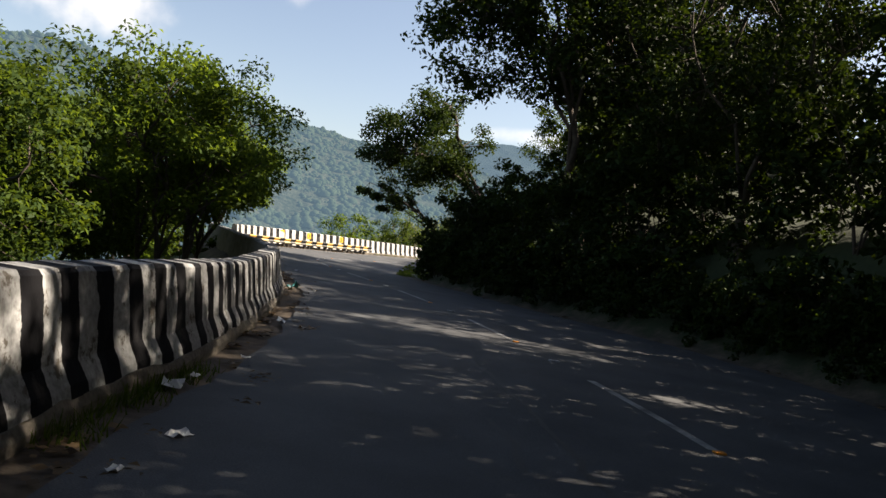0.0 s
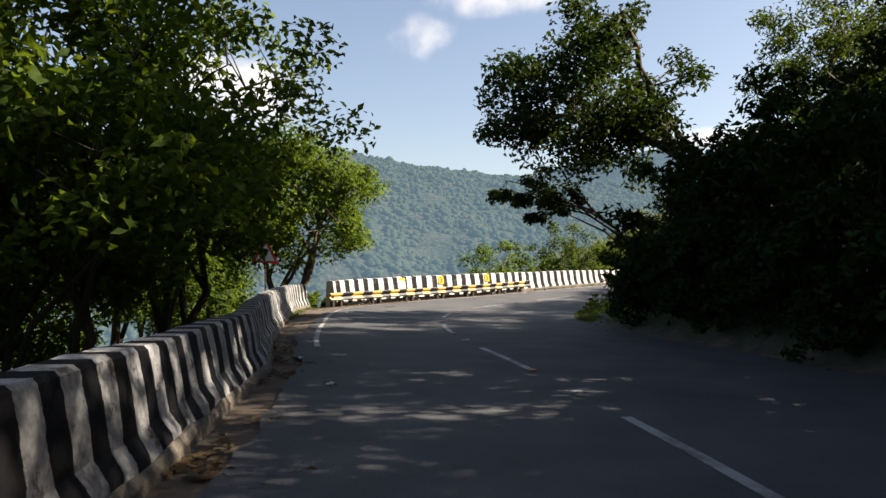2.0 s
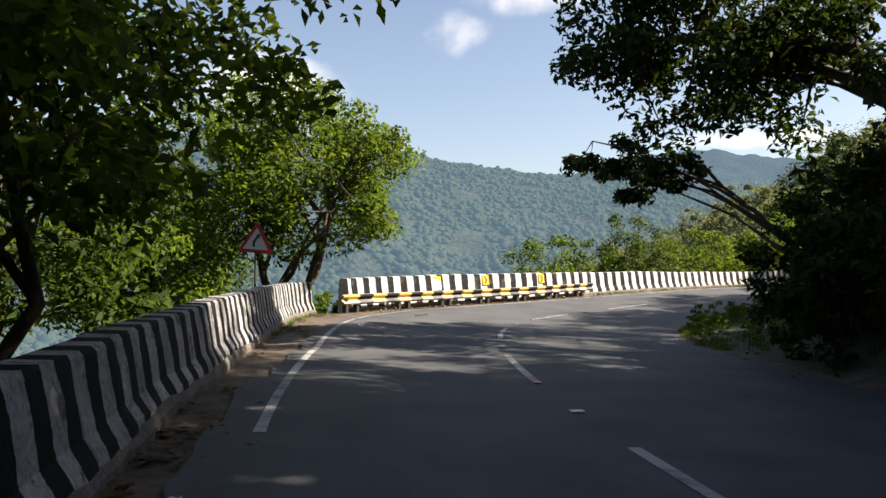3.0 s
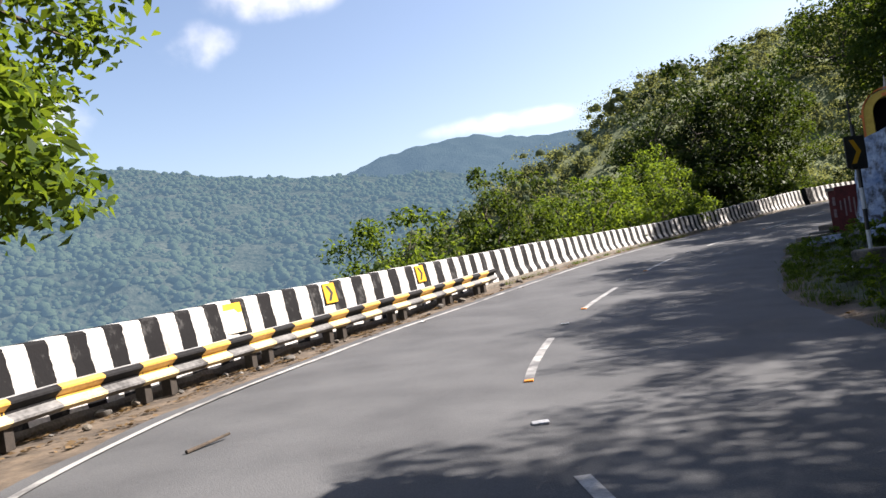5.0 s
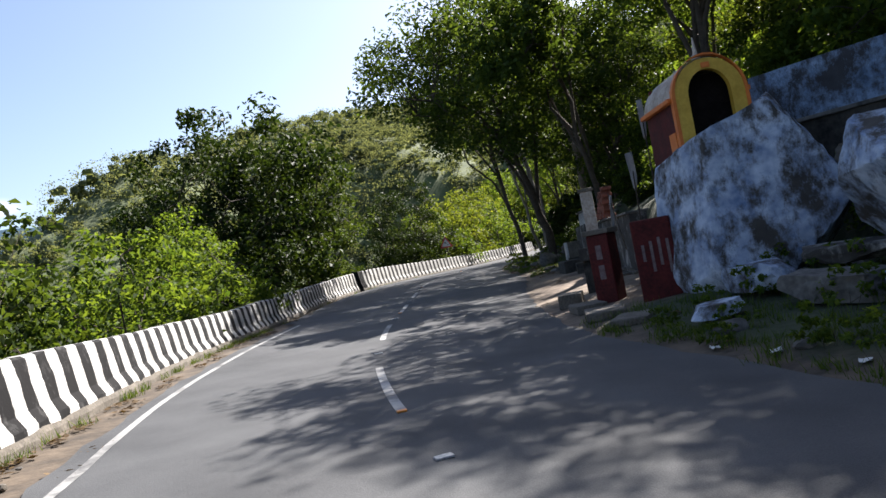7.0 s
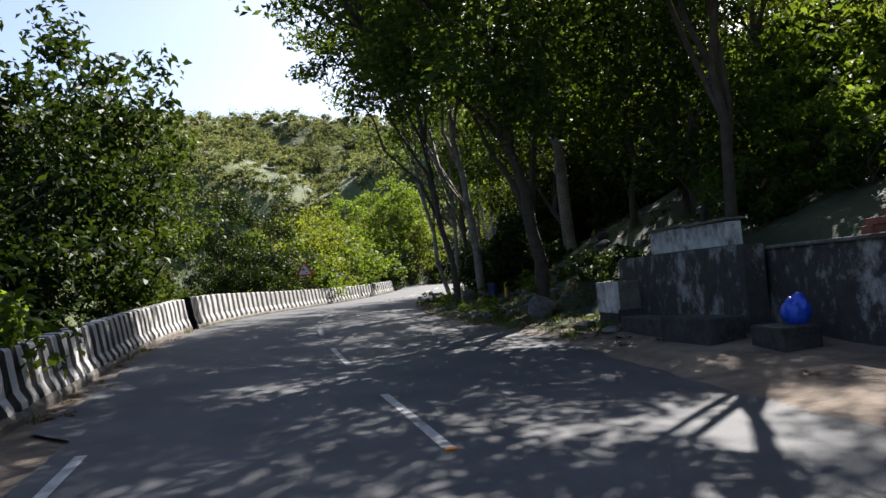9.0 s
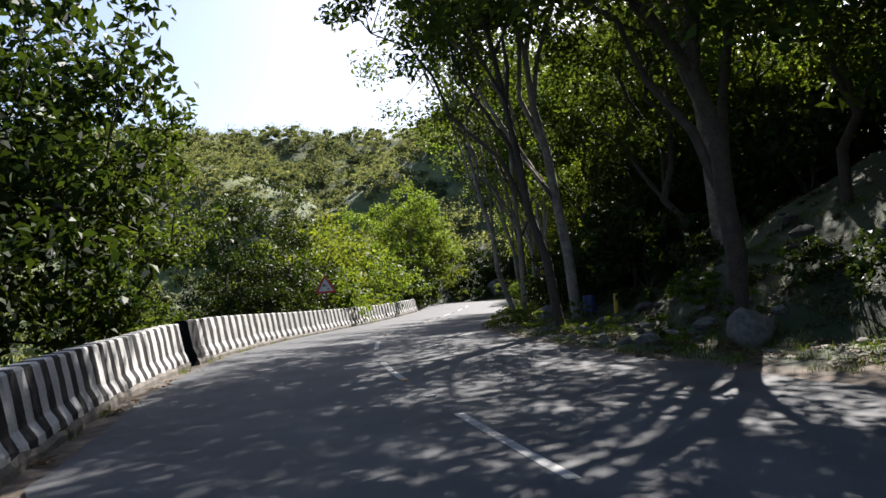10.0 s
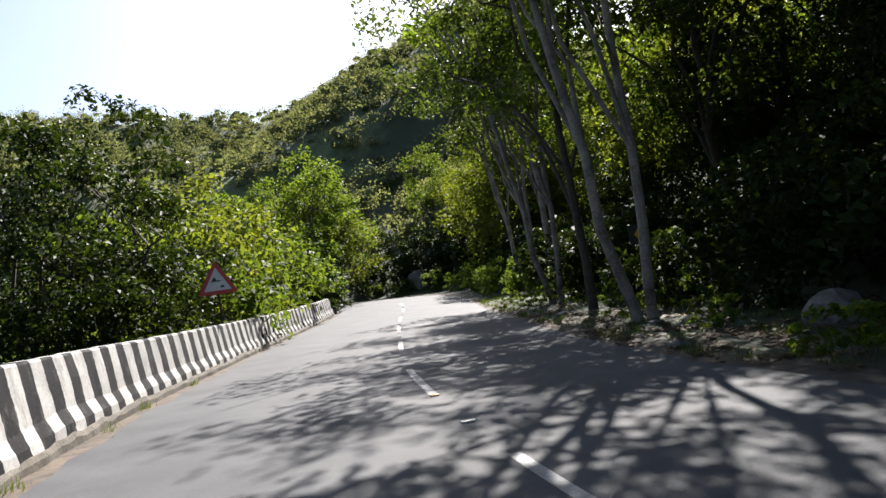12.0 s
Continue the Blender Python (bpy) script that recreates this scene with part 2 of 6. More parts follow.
M_LEAF_SHADED = leaf_material("shaded_leaf", (0.009, 0.02, 0.005), (0.026, 0.046, 0.01), 0.22)
# paled and greyed: the far hill's haze is put into the leaf colour
M_LEAF_HAZED = leaf_material("hazed_leaf", (0.062, 0.084, 0.06), (0.108, 0.132, 0.095), 0.5, spec=0.0)
M_LEAF_SUN = leaf_material("yellow_green_leaf", (0.033, 0.057, 0.01), (0.094, 0.122, 0.022), 0.48)
M_GRASS = leaf_material("grass_blade", (0.025, 0.055, 0.008), (0.08, 0.115, 0.025), 0.3)
M_LITTER_LEAF = leaf_material("fallen_leaf", (0.04, 0.026, 0.014), (0.14, 0.095, 0.05), 0.1)
M_PAPER = material("litter_paper", (0.45, 0.45, 0.44), (0.62, 0.62, 0.6), 9, 0.8, 0.1)
M_PLASTIC_PALE = material("pale_blue_plastic", (0.16, 0.22, 0.3), (0.3, 0.34, 0.4), 9, 0.4, 0.1)
M_PLASTIC_BLUE = material("blue_plastic", (0.012, 0.05, 0.4), (0.03, 0.1, 0.6), 5, 0.35, 0.1)
M_PLASTIC_TEAL = material("teal_plastic", (0.02, 0.16, 0.18), (0.05, 0.25, 0.26), 9, 0.4, 0.1)
M_TAR = material("tar_seal", (0.008, 0.008, 0.009), (0.02, 0.02, 0.021), 4, 0.6, 0.3)
M_REFLECTOR = material("reflector_stud", (0.2, 0.2, 0.2), (0.5, 0.5, 0.5), 30, 0.3, 0.0)


def limewash(name, rock_a, rock_b, wash_a, wash_b, cover):
    """Rock on which a coat of limewash has weathered: runs, bare patches, dark stains."""
    m = material(name, wash_a, wash_b, 1.4, 0.9, 0.9, 7, 0.4)
    n, l = m.node_tree.nodes, m.node_tree.links
    b = n["Principled BSDF"]
    wash = b.inputs["Base Color"].links[0].from_socket
    tc = n.new("ShaderNodeTexCoord")
    mp = n.new("ShaderNodeMapping")
    mp.inputs["Scale"].default_value = (1.0, 1.0, 0.7)
    l.new(tc.outputs["Object"], mp.inputs["Vector"])
    nz = n.new("ShaderNodeTexNoise")
    nz.inputs["Scale"].default_value, nz.inputs["Detail"].default_value, nz.inputs["Roughness"].default_value = 1.9, 12.0, 0.74
    l.new(mp.outputs["Vector"], nz.inputs["Vector"])
    mr = n.new("ShaderNodeMapRange")
    l.new(nz.outputs["Fac"], mr.inputs["Value"])
    mr.inputs["From Min"].default_value, mr.inputs["From Max"].default_value = cover - 0.05, cover + 0.075
    nz2 = n.new("ShaderNodeTexNoise")
    nz2.inputs["Scale"].default_value, nz2.inputs["Detail"].default_value = 5.0, 8.0
    l.new(tc.outputs["Object"], nz2.inputs["Vector"])
    rk = n.new("ShaderNodeMixRGB")
    rk.inputs["Color1"].default_value, rk.inputs["Color2"].default_value = (*rock_a, 1), (*rock_b, 1)
    l.new(nz2.outputs["Fac"], rk.inputs["Fac"])
    mx = n.new("ShaderNodeMixRGB")
    l.new(mr.outputs[0], mx.inputs["Fac"])
    l.new(rk.outputs["Color"], mx.inputs["Color1"])
    l.new(wash, mx.inputs["Color2"])
    l.new(mx.outputs["Color"], b.inputs["Base Color"])
    return m


M_LIMEWASH = limewash("limewashed_rock", (0.012, 0.012, 0.012), (0.08, 0.072, 0.064), (0.1, 0.155, 0.27), (0.5, 0.56, 0.65), 0.468)
M_WHITE_OLD = limewash("grimy_white_paint", (0.02, 0.02, 0.02), (0.11, 0.1, 0.09), (0.19, 0.185, 0.175), (0.55, 0.54, 0.52), 0.43)
M_ROCK = material("grey_rock", (0.035, 0.033, 0.03), (0.17, 0.16, 0.145), 1.8, 0.9, 0.9, 11, 0.45)
M_BLUEWASH = limewash("blue_limewash", (0.01, 0.011, 0.014), (0.05, 0.052, 0.06), (0.07, 0.12, 0.21), (0.24, 0.33, 0.46), 0.5)
M_PATCHED = limewash("patched_masonry", (0.008, 0.008, 0.008), (0.06, 0.054, 0.046), (0.13, 0.125, 0.115), (0.36, 0.35, 0.33), 0.56)
M_STONE = material("stained_masonry", (0.006, 0.006, 0.006), (0.06, 0.054, 0.045), 2.0, 0.95, 0.7, 12, 0.45)
M_TILE = material("red_clay", (0.1, 0.028, 0.018), (0.23, 0.075, 0.045), 6, 0.85, 0.5, 25, 0.5, object_var=0.25)
M_MAROON = material("maroon_paint", (0.03, 0.005, 0.005), (0.1, 0.013, 0.012), 3, 0.7, 0.3, 20, 0.5, spec=0.2)
# near-black colour that stands in for the shade within the shrine
M_SHADE = material("shrine_shade", (0.004, 0.003, 0.003), (0.016, 0.012, 0.011), 4, 0.95, 0.3, 20, 0.4, spec=0.1)
M_ORANGE = material("orange_paint", (0.5, 0.11, 0.012), (0.65, 0.18, 0.025), 6, 0.6, 0.1)
M_OCHRE = material("ochre_paint", (0.4, 0.24, 0.02), (0.58, 0.37, 0.05), 4, 0.7, 0.15, 20, 0.4)
M_ROOFWASH = material("weathered_limewash", (0.22, 0.17, 0.13), (0.5, 0.44, 0.38), 3, 0.85, 0.3, 16, 0.5)
M_CLOTH = material("white_cloth", (0.34, 0.33, 0.33), (0.55, 0.54, 0.54), 5, 0.9, 0.2)
M_CREAM_PALE = material("bleached_cream_paint", (0.42, 0.37, 0.26), (0.58, 0.54, 0.44), 4, 0.6, 0.15, 30, 0.4)
M_DAUB = material("faded_daub", (0.09, 0.05, 0.05), (0.2, 0.16, 0.155), 8, 0.9, 0.2)
M_DRUM = material("dull_blue_metal", (0.01, 0.02, 0.07), (0.03, 0.05, 0.14), 5, 0.6, 0.2, 30, 0.4)
M_SIGNRED = material("sign_red", (0.32, 0.012, 0.014), (0.42, 0.02, 0.022), 8, 0.4, 0.05)
M_SIGNWHITE = material("sign_white", (0.44, 0.45, 0.46), (0.55, 0.56, 0.57), 8, 0.4, 0.05)
M_SIGNBLACK = material("sign_black", (0.01, 0.01, 0.01), (0.02, 0.02, 0.02), 8, 0.45, 0.0)
M_SIGNYELLOW = material("sign_yellow", (0.55, 0.26, 0.008), (0.68, 0.36, 0.015), 8, 0.4, 0.05)


# ---- helpers for meshes ----
def mesh_of(name, verts, faces, mats, index=None, smooth=False):
    me = bpy.data.meshes.new(name)
    me.from_pydata([tuple(v) for v in verts], [], [tuple(f) for f in faces])
    for m in mats:
        me.materials.append(m)
    if index is not None:
        me.polygons.foreach_set("material_index", list(index))
    if smooth:
        me.polygons.foreach_set("use_smooth", [True] * len(me.polygons))
    me.update()
    return me


def quads_mesh(name, verts, mat):
    """A mesh of loose quads from an array of four corners each."""
    verts = np.asarray(verts, dtype=np.float32).reshape(-1, 3)
    n = len(verts) // 4
    me = bpy.data.meshes.new(name)
    me.vertices.add(4 * n)
    me.vertices.foreach_set("co", verts.ravel())
    me.loops.add(4 * n)
    me.loops.foreach_set("vertex_index", np.arange(4 * n, dtype=np.int32))
    me.polygons.add(n)
    me.polygons.foreach_set("loop_start", np.arange(0, 4 * n, 4, dtype=np.int32))
    me.update(calc_edges=True)
    me.materials.append(mat)
    return me


def empty(name, loc=(0, 0, 0), yaw=0.0):
    ob = new(name)
    ob.matrix_basis = pose(*loc, 0, 0, yaw)
    ob.empty_display_size = 0.2
    return ob


def child(name, me, parent, label=""):
    ob = new(name, me)
    ob.parent = parent
    if label:
        tagged(ob, label)
    return ob


def part(name, bm, mat, parent, label="", smooth=False):
    """Links a bmesh as one mesh object under a thing or a part."""
    me = bpy.data.meshes.new(name)
    bm.to_mesh(me)
    bm.free()
    for m in (mat if isinstance(mat, (list, tuple)) else [mat]):
        me.materials.append(m)
    if smooth:
        me.polygons.foreach_set("use_smooth", [True] * len(me.polygons))
    return child(name, me, parent, label)


def box(sx, sy, sz, at=(0, 0, 0), bevel=0.02, bm=None, rot=None):
    """A bevelled box whose base centre stands at the given place."""
    bm = bm or bmesh.new()
    m = Matrix.Translation((at[0], at[1], at[2] + sz / 2))
    if rot:
        m = m @ Euler([radians(a) for a in rot]).to_matrix().to_4x4()
    made = bmesh.ops.create_cube(bm, size=1, matrix=m @ Matrix.Diagonal((sx, sy, sz, 1)))
    if bevel:
        edges = {e for v in made["verts"] for e in v.link_edges}
        bmesh.ops.bevel(bm, geom=list(edges), offset=bevel, segments=2, affect='EDGES', profile=0.6)
    return bm


def rod(r1, r2, length, at=(0, 0, 0), sides=10, bm=None, rot=None):
    bm = bm or bmesh.new()
    m = Matrix.Translation(at)
    if rot:
        m = m @ Euler([radians(a) for a in rot]).to_matrix().to_4x4()
    m = m @ Matrix.Translation((0, 0, length / 2))
    bmesh.ops.create_cone(bm, cap_ends=True, segments=sides, radius1=r1, radius2=r2, depth=length, matrix=m)
    return bm


# ---- the road's line ----
CENTRE = [(3.9, -30, -.1), (3.6, -14, -.1), (3.3, -4, -.12), (2.85, 7.1, -.14), (1.55, 14.6, -.17), (-.25, 21.7, -.2), (-2.47, 28.15, -.23),
          (-4.74, 34.05, -.26), (-6.73, 41.67, -.35), (-7.2, 45, -.39), (-7.15, 48.5, -.4), (-6.4, 51.9, -.4), (-5.1, 55.6, -.37), (-3.5, 59, -.28),
          (-1.7, 62.4, -.18), (.2, 65.4, -.07), (3.3, 69.4, .06), (8.6, 75.4, .2), (14.0, 81.4, .38), (19.0, 86.6, .6), (24.4, 91.2, .76),
          (30.4, 95.3, .84), (38, 99.5, .9), (48, 104.7, 1.0), (56, 108.6, 1.2), (64, 113, 1.45), (71, 118.5, 1.7), (75.5, 126, 1.9), (77, 136, 2.1), (77, 150, 2.4)]
BANK = [(-30, .0), (50, .0), (69, .03), (77, .045), (95, .045), (118, .03), (146, .02), (400, .02)]
# lateral places along the road, by metres from its start: minus is the valley side
LEFT_WALL = [(0, -5.9), (36, -5.35), (39, -5.0), (42, -4.78), (46, -4.45), (50, -4.2), (56.6, -4.05), (59.4, -3.9), (65.8, -4.15), (71, -4.75), (75.2, -5.65), (77, -6.3), (79.2, -6.9), (79.7, -6.5),
             (81.5, -6.1), (83, -5.75), (85.8, -5.35), (87.7, -5.05), (89.7, -4.75), (91.8, -4.6), (94.6, -4.55), (97, -4.3), (100, -4.2), (103, -4.35), (107.5, -4.5), (118, -4.65),
             (130, -4.75), (150, -4.7), (160, -4.65), (167, -4.45), (178, -4.3), (215, -4.6)]
RIGHT_EDGE = [(0, 5.8), (47, 5.7), (53, 4.9), (58, 4.5), (72, 4.75), (78, 4.6), (83.5, 4.35), (88, 3.8), (95, 3.75), (100, 3.35), (105, 3.6), (111, 3.9), (119, 4.8), (123, 4.5), (128, 4.0),
              (133, 3.75), (138, 3.45), (145, 3.55), (154, 3.7), (215, 3.8)]
EDGE_LINE = [(63, -3.15), (64.8, -3.2), (70, -3.45), (74, -3.95), (76.7, -4.3), (78.4, -4.36), (80.7, -4.18), (84, -3.85), (87, -3.7), (90.5, -3.35), (95, -3.15), (104, -3.2), (111, -3.3)]


def smooth_line(points, step):
    """A smooth curve through points of uneven spacing."""
    p = np.array(points, float)
    out = []

    def tangent(a, b, c):
        d1, d2 = np.linalg.norm(b[:2] - a[:2]), np.linalg.norm(c[:2] - b[:2])
        if d1 < 1e-6:
            return (c - b) / d2
        if d2 < 1e-6:
            return (b - a) / d1
        return ((b - a) / d1 * d2 + (c - b) / d2 * d1) / (d1 + d2)
    for i in range(len(p) - 1):
        p0, p1, p2, p3 = p[max(i - 1, 0)], p[i], p[i + 1], p[min(i + 2, len(p) - 1)]
        length = np.linalg.norm(p2[:2] - p1[:2])
        t1, t2 = tangent(p0, p1, p2) * length, tangent(p1, p2, p3) * length
        for k in range(max(int(round(length / step)), 1)):
            s = k / max(int(round(length / step)), 1)
            out.append((2 * s**3 - 3 * s**2 + 1) * p1 + (s**3 - 2 * s**2 + s) * t1 + (-2 * s**3 + 3 * s**2) * p2 + (s**3 - s**2) * t2)
    out.append(p[-1])
    return np.array(out)


LINE = smooth_line(CENTRE, 0.5)
WAY = np.gradient(LINE[:, :2], axis=0)
WAY /= np.linalg.norm(WAY, axis=1)[:, None]
DIST = np.concatenate([[0], np.cumsum(np.linalg.norm(np.diff(LINE[:, :2], axis=0), axis=1))])


def table(rows, s):
    return np.interp(s, [r[0] for r in rows], [r[1] for r in rows])


def road_z(s, u):
    """Height of the carriageway and its shoulders."""
    bank = table(BANK, s)
    z = np.interp(s, DIST, LINE[:, 2])
    return z - bank * np.clip(u, -4.0, 4.5) - 0.03 * np.clip(-4.0 - np.asarray(u), 0, 4)


def on_road(s, u, lift=0.0):
    """World place of a point s metres along the road and u to the right of its centre line."""
    x, y = np.interp(s, DIST, LINE[:, 0]), np.interp(s, DIST, LINE[:, 1])
    wx, wy = np.interp(s, DIST, WAY[:, 0]), np.interp(s, DIST, WAY[:, 1])
    n = np.hypot(wx, wy)
    return Vector((x + u * wy / n, y - u * wx / n, float(road_z(s, u)) + lift))


def heading(s):
    wx, wy = np.interp(s, DIST, WAY[:, 0]), np.interp(s, DIST, WAY[:, 1])
    return math.degrees(math.atan2(-wx, wy))


def nearest(x, y):
    """s, u for arrays of places."""
    x, y = np.asarray(x, float).ravel(), np.asarray(y, float).ravel()
    s, u = np.empty_like(x), np.empty_like(x)
    for a in range(0, len(x), 4000):
        dx = x[a:a + 4000, None] - LINE[None, ::2, 0]
        dy = y[a:a + 4000, None] - LINE[None, ::2, 1]
        i = (dx**2 + dy**2).argmin(1) * 2
        ex, ey = x[a:a + 4000] - LINE[i, 0], y[a:a + 4000] - LINE[i, 1]
        along = ex * WAY[i, 0] + ey * WAY[i, 1]
        side = ex * WAY[i, 1] - ey * WAY[i, 0]
        full = np.hypot(ex, ey)
        s[a:a + 4000] = DIST[i] + np.clip(along, -0.6, 0.6)
        u[a:a + 4000] = np.where(np.abs(along) > 2.0, np.sign(side + 1e-9) * full, side)
    return s, u


def bumps(x, y, size, seed=0.0):
    """Cheap rolling relief for arrays."""
    a = np.sin(x / size + 1.3 + seed) * np.cos(y / size * 1.1 + 0.7 * seed)
    b = np.sin((x * 0.6 + y * 0.8) / size * 2.1 + 2.0 * seed) * np.cos((x * 0.8 - y * 0.6) / size * 1.7 + 0.4)
    c = np.sin((x * 0.3 - y * 0.95) / size * 4.3 + seed) * np.cos((x + 0.2 * y) / size * 3.9)
    return a * 0.5 + b * 0.3 + c * 0.2


RIDGE = np.array([(-25, 150, -25), (-8, 165, -4), (7, 178, 9), (24, 184, 16), (44, 195, 27), (58, 208, 32.5), (85, 221, 40.5), (118, 235, 50), (150, 240, 53.5), (176, 200, 50), (181, 180, 55), (193, 169, 62), (212, 140, 80), (212, 80, 84), (190, 0, 78)], float)


def ridge_height(x, y):
    best = np.full(x.shape, -1e9)
    for i, (a, b) in enumerate(zip(RIDGE[:-1], RIDGE[1:])):
        d = (b - a)[:2]
        f = np.clip(((x - a[0]) * d[0] + (y - a[1]) * d[1]) / (d @ d), 0, 1)
        dist = np.hypot(x - a[0] - f * d[0], y - a[1] - f * d[1])
        best = np.maximum(best, a[2] + f * (b[2] - a[2]) - (0.52 if i < 8 else 0.58) * dist)
    return best


RIGHT_LEDGE = [(0, 0.5), (66, 0.6), (73, 1.5), (79, 5.5), (84, 8.3), (92, 8.7), (96, 7.7), (100, 5.7), (102.5, 4.5), (104.5, 3.2), (112, 3.1), (120, 3.9), (124, 2.0), (129, 2.4), (133, 3.6), (150, 3.6), (215, 2.0)]
RIGHT_BANK = [(0, 1.1), (60, 1.1), (72, 0.9), (80, 1.2), (86, 2.5), (118, 2.5), (123, 0.6), (130, 0.6), (135, 0.42), (215, 0.45)]
RIGHT_BANK_TOP = [(0, 3.5), (66, 3.2), (80, 2.5), (86, 2.9), (101, 2.9), (104, 1.5), (119, 1.5), (124, 2.5), (215, 2.5)]


def ground_z(x, y):
    """The land, for arrays: carriageway, ledge and hillside on one hand, the valley on the other."""
    x, y = np.asarray(x, float), np.asarray(y, float)
    shape = x.shape
    x, y = x.ravel(), y.ravel()
    s, u = nearest(x, y)
    wall, edge = table(LEFT_WALL, s), table(RIGHT_EDGE, s)
    base = road_z(s, np.clip(u, wall - 0.5, edge))
    left = np.clip(wall - 0.55 - u, 0, None)
    right = np.clip(u - edge, 0, None)
    ledge, bank, top = table(RIGHT_LEDGE, s), table(RIGHT_BANK, s), table(RIGHT_BANK_TOP, s)
    over = np.clip(right - ledge, 0, None)
    rise = np.minimum(over * bank, top) + np.clip(over - top / bank, 0, None) * 0.42
    rise = np.where(rise > 50, 50 + (rise - 50) * 0.1, rise)
    rise = rise * np.clip((190 - y) / 50, 0, 1)
    drop = np.minimum(left * 0.62, 45 + (left - 72) * 0.3)
    drop = np.clip(drop, 0, 120)
    rough = bumps(x, y, 1.7) * 0.12 * np.clip((left + right - 0.5) / 3, 0, 1) + bumps(x, y, 9.0, 2.0) * 0.8 * np.clip((left + over - 3) / 12, 0, 1)
    z = base + rise - drop + np.minimum(right, 5.0) * table([(0, 0.03), (76, 0.03), (82, 0.1), (118, 0.07), (124, 0.04), (215, 0.04)], s) + rough
    hill = ridge_height(x, y) + bumps(x, y, 14.0, 1.0) * 2.5
    hill = np.minimum(hill, base - 8 + (left + right - 12) * 0.95)
    z = np.where((left > 6) | (y > 140), np.maximum(z, hill), z)
    inner = (u > wall - 0.5) & (u < edge + 0.1)
    z = np.where(inner, base - 0.04, z)
    far = np.hypot(x - 10, y - 60)
    z = np.where(far > 420, z * np.clip(1 - (far - 420) / 400, 0, 1) - 120 * np.clip((far - 420) / 400, 0, 1), z)
    return z.reshape(shape)


def gz(x, y):
    return float(ground_z(np.array([x]), np.array([y]))[0])


# ---- ground ----
def axis_steps(lo, hi, fine, far_hi):
    mid = list(np.arange(lo, hi + fine, fine))
    mid += list(np.arange(mid[-1] + 1.2, mid[-1] + 6, 1.2))
    mid += list(np.arange(mid[-1] + 2.4, far_hi, 2.4))
    step, v = 2.4, mid[-1]
    while v < 4500:
        step *= 1.16
        v += step
        mid.append(v)
    step, v = fine, lo
    while v > -4500:
        step *= 1.16
        v -= step
        mid.insert(0, v)
    return np.array(mid)


gx, gy = axis_steps(-24, 50, 0.6, 250), axis_steps(-8, 108, 0.6, 310)
GX, GY = np.meshgrid(gx, gy)
GZ = ground_z(GX, GY)
nx = len(gx)
g_verts = np.stack([GX.ravel(), GY.ravel(), GZ.ravel()], 1)
ii = np.arange((len(gy) - 1) * (nx - 1))
ia = (ii // (nx - 1)) * nx + ii % (nx - 1)
g_faces = np.stack([ia, ia + 1, ia + nx + 1, ia + nx], 1)
ground_mesh = mesh_of("ground", g_verts.tolist(), g_faces.tolist(), [], None, True)
vs, vu = nearest(g_verts[:, 0], g_verts[:, 1])
v_wall, v_edge = table(LEFT_WALL, vs), table(RIGHT_EDGE, vs)
w_soil = np.clip((vu - v_wall + 1.6) / 0.8, 0, 1) * np.clip((v_edge + 1.2 - vu) / 1.4, 0, 1)
w_soil = np.maximum(w_soil, 0.25 * np.clip((vs - 117) / 3, 0, 1) * np.clip((142 - vs) / 6, 0, 1) * np.clip((vu - v_edge + 0.5) / 1, 0, 1) * np.clip((v_edge + 8 - vu) / 3, 0, 1))
w_sand = np.clip((vs - 99) / 3, 0, 1) * np.clip((122 - vs) / 3, 0, 1) * np.clip((vu - v_edge + 1) / 1, 0, 1) * np.clip((v_edge + table(RIGHT_LEDGE, vs) + 0.6 - vu) / 1.0, 0, 1)
w_grass = np.clip((-14 - vu) / 10, 0, 1) * np.clip((g_verts[:, 1] - 85) / 20, 0, 1) + np.clip((g_verts[:, 1] - 140) / 20, 0, 1)
for attr_name, weights in (("soil", w_soil), ("sand", w_sand), ("meadow", np.clip(w_grass, 0, 1))):
    attr = ground_mesh.attributes.new(attr_name, 'FLOAT', 'POINT')
    attr.data.foreach_set("value", weights.astype(np.float32))


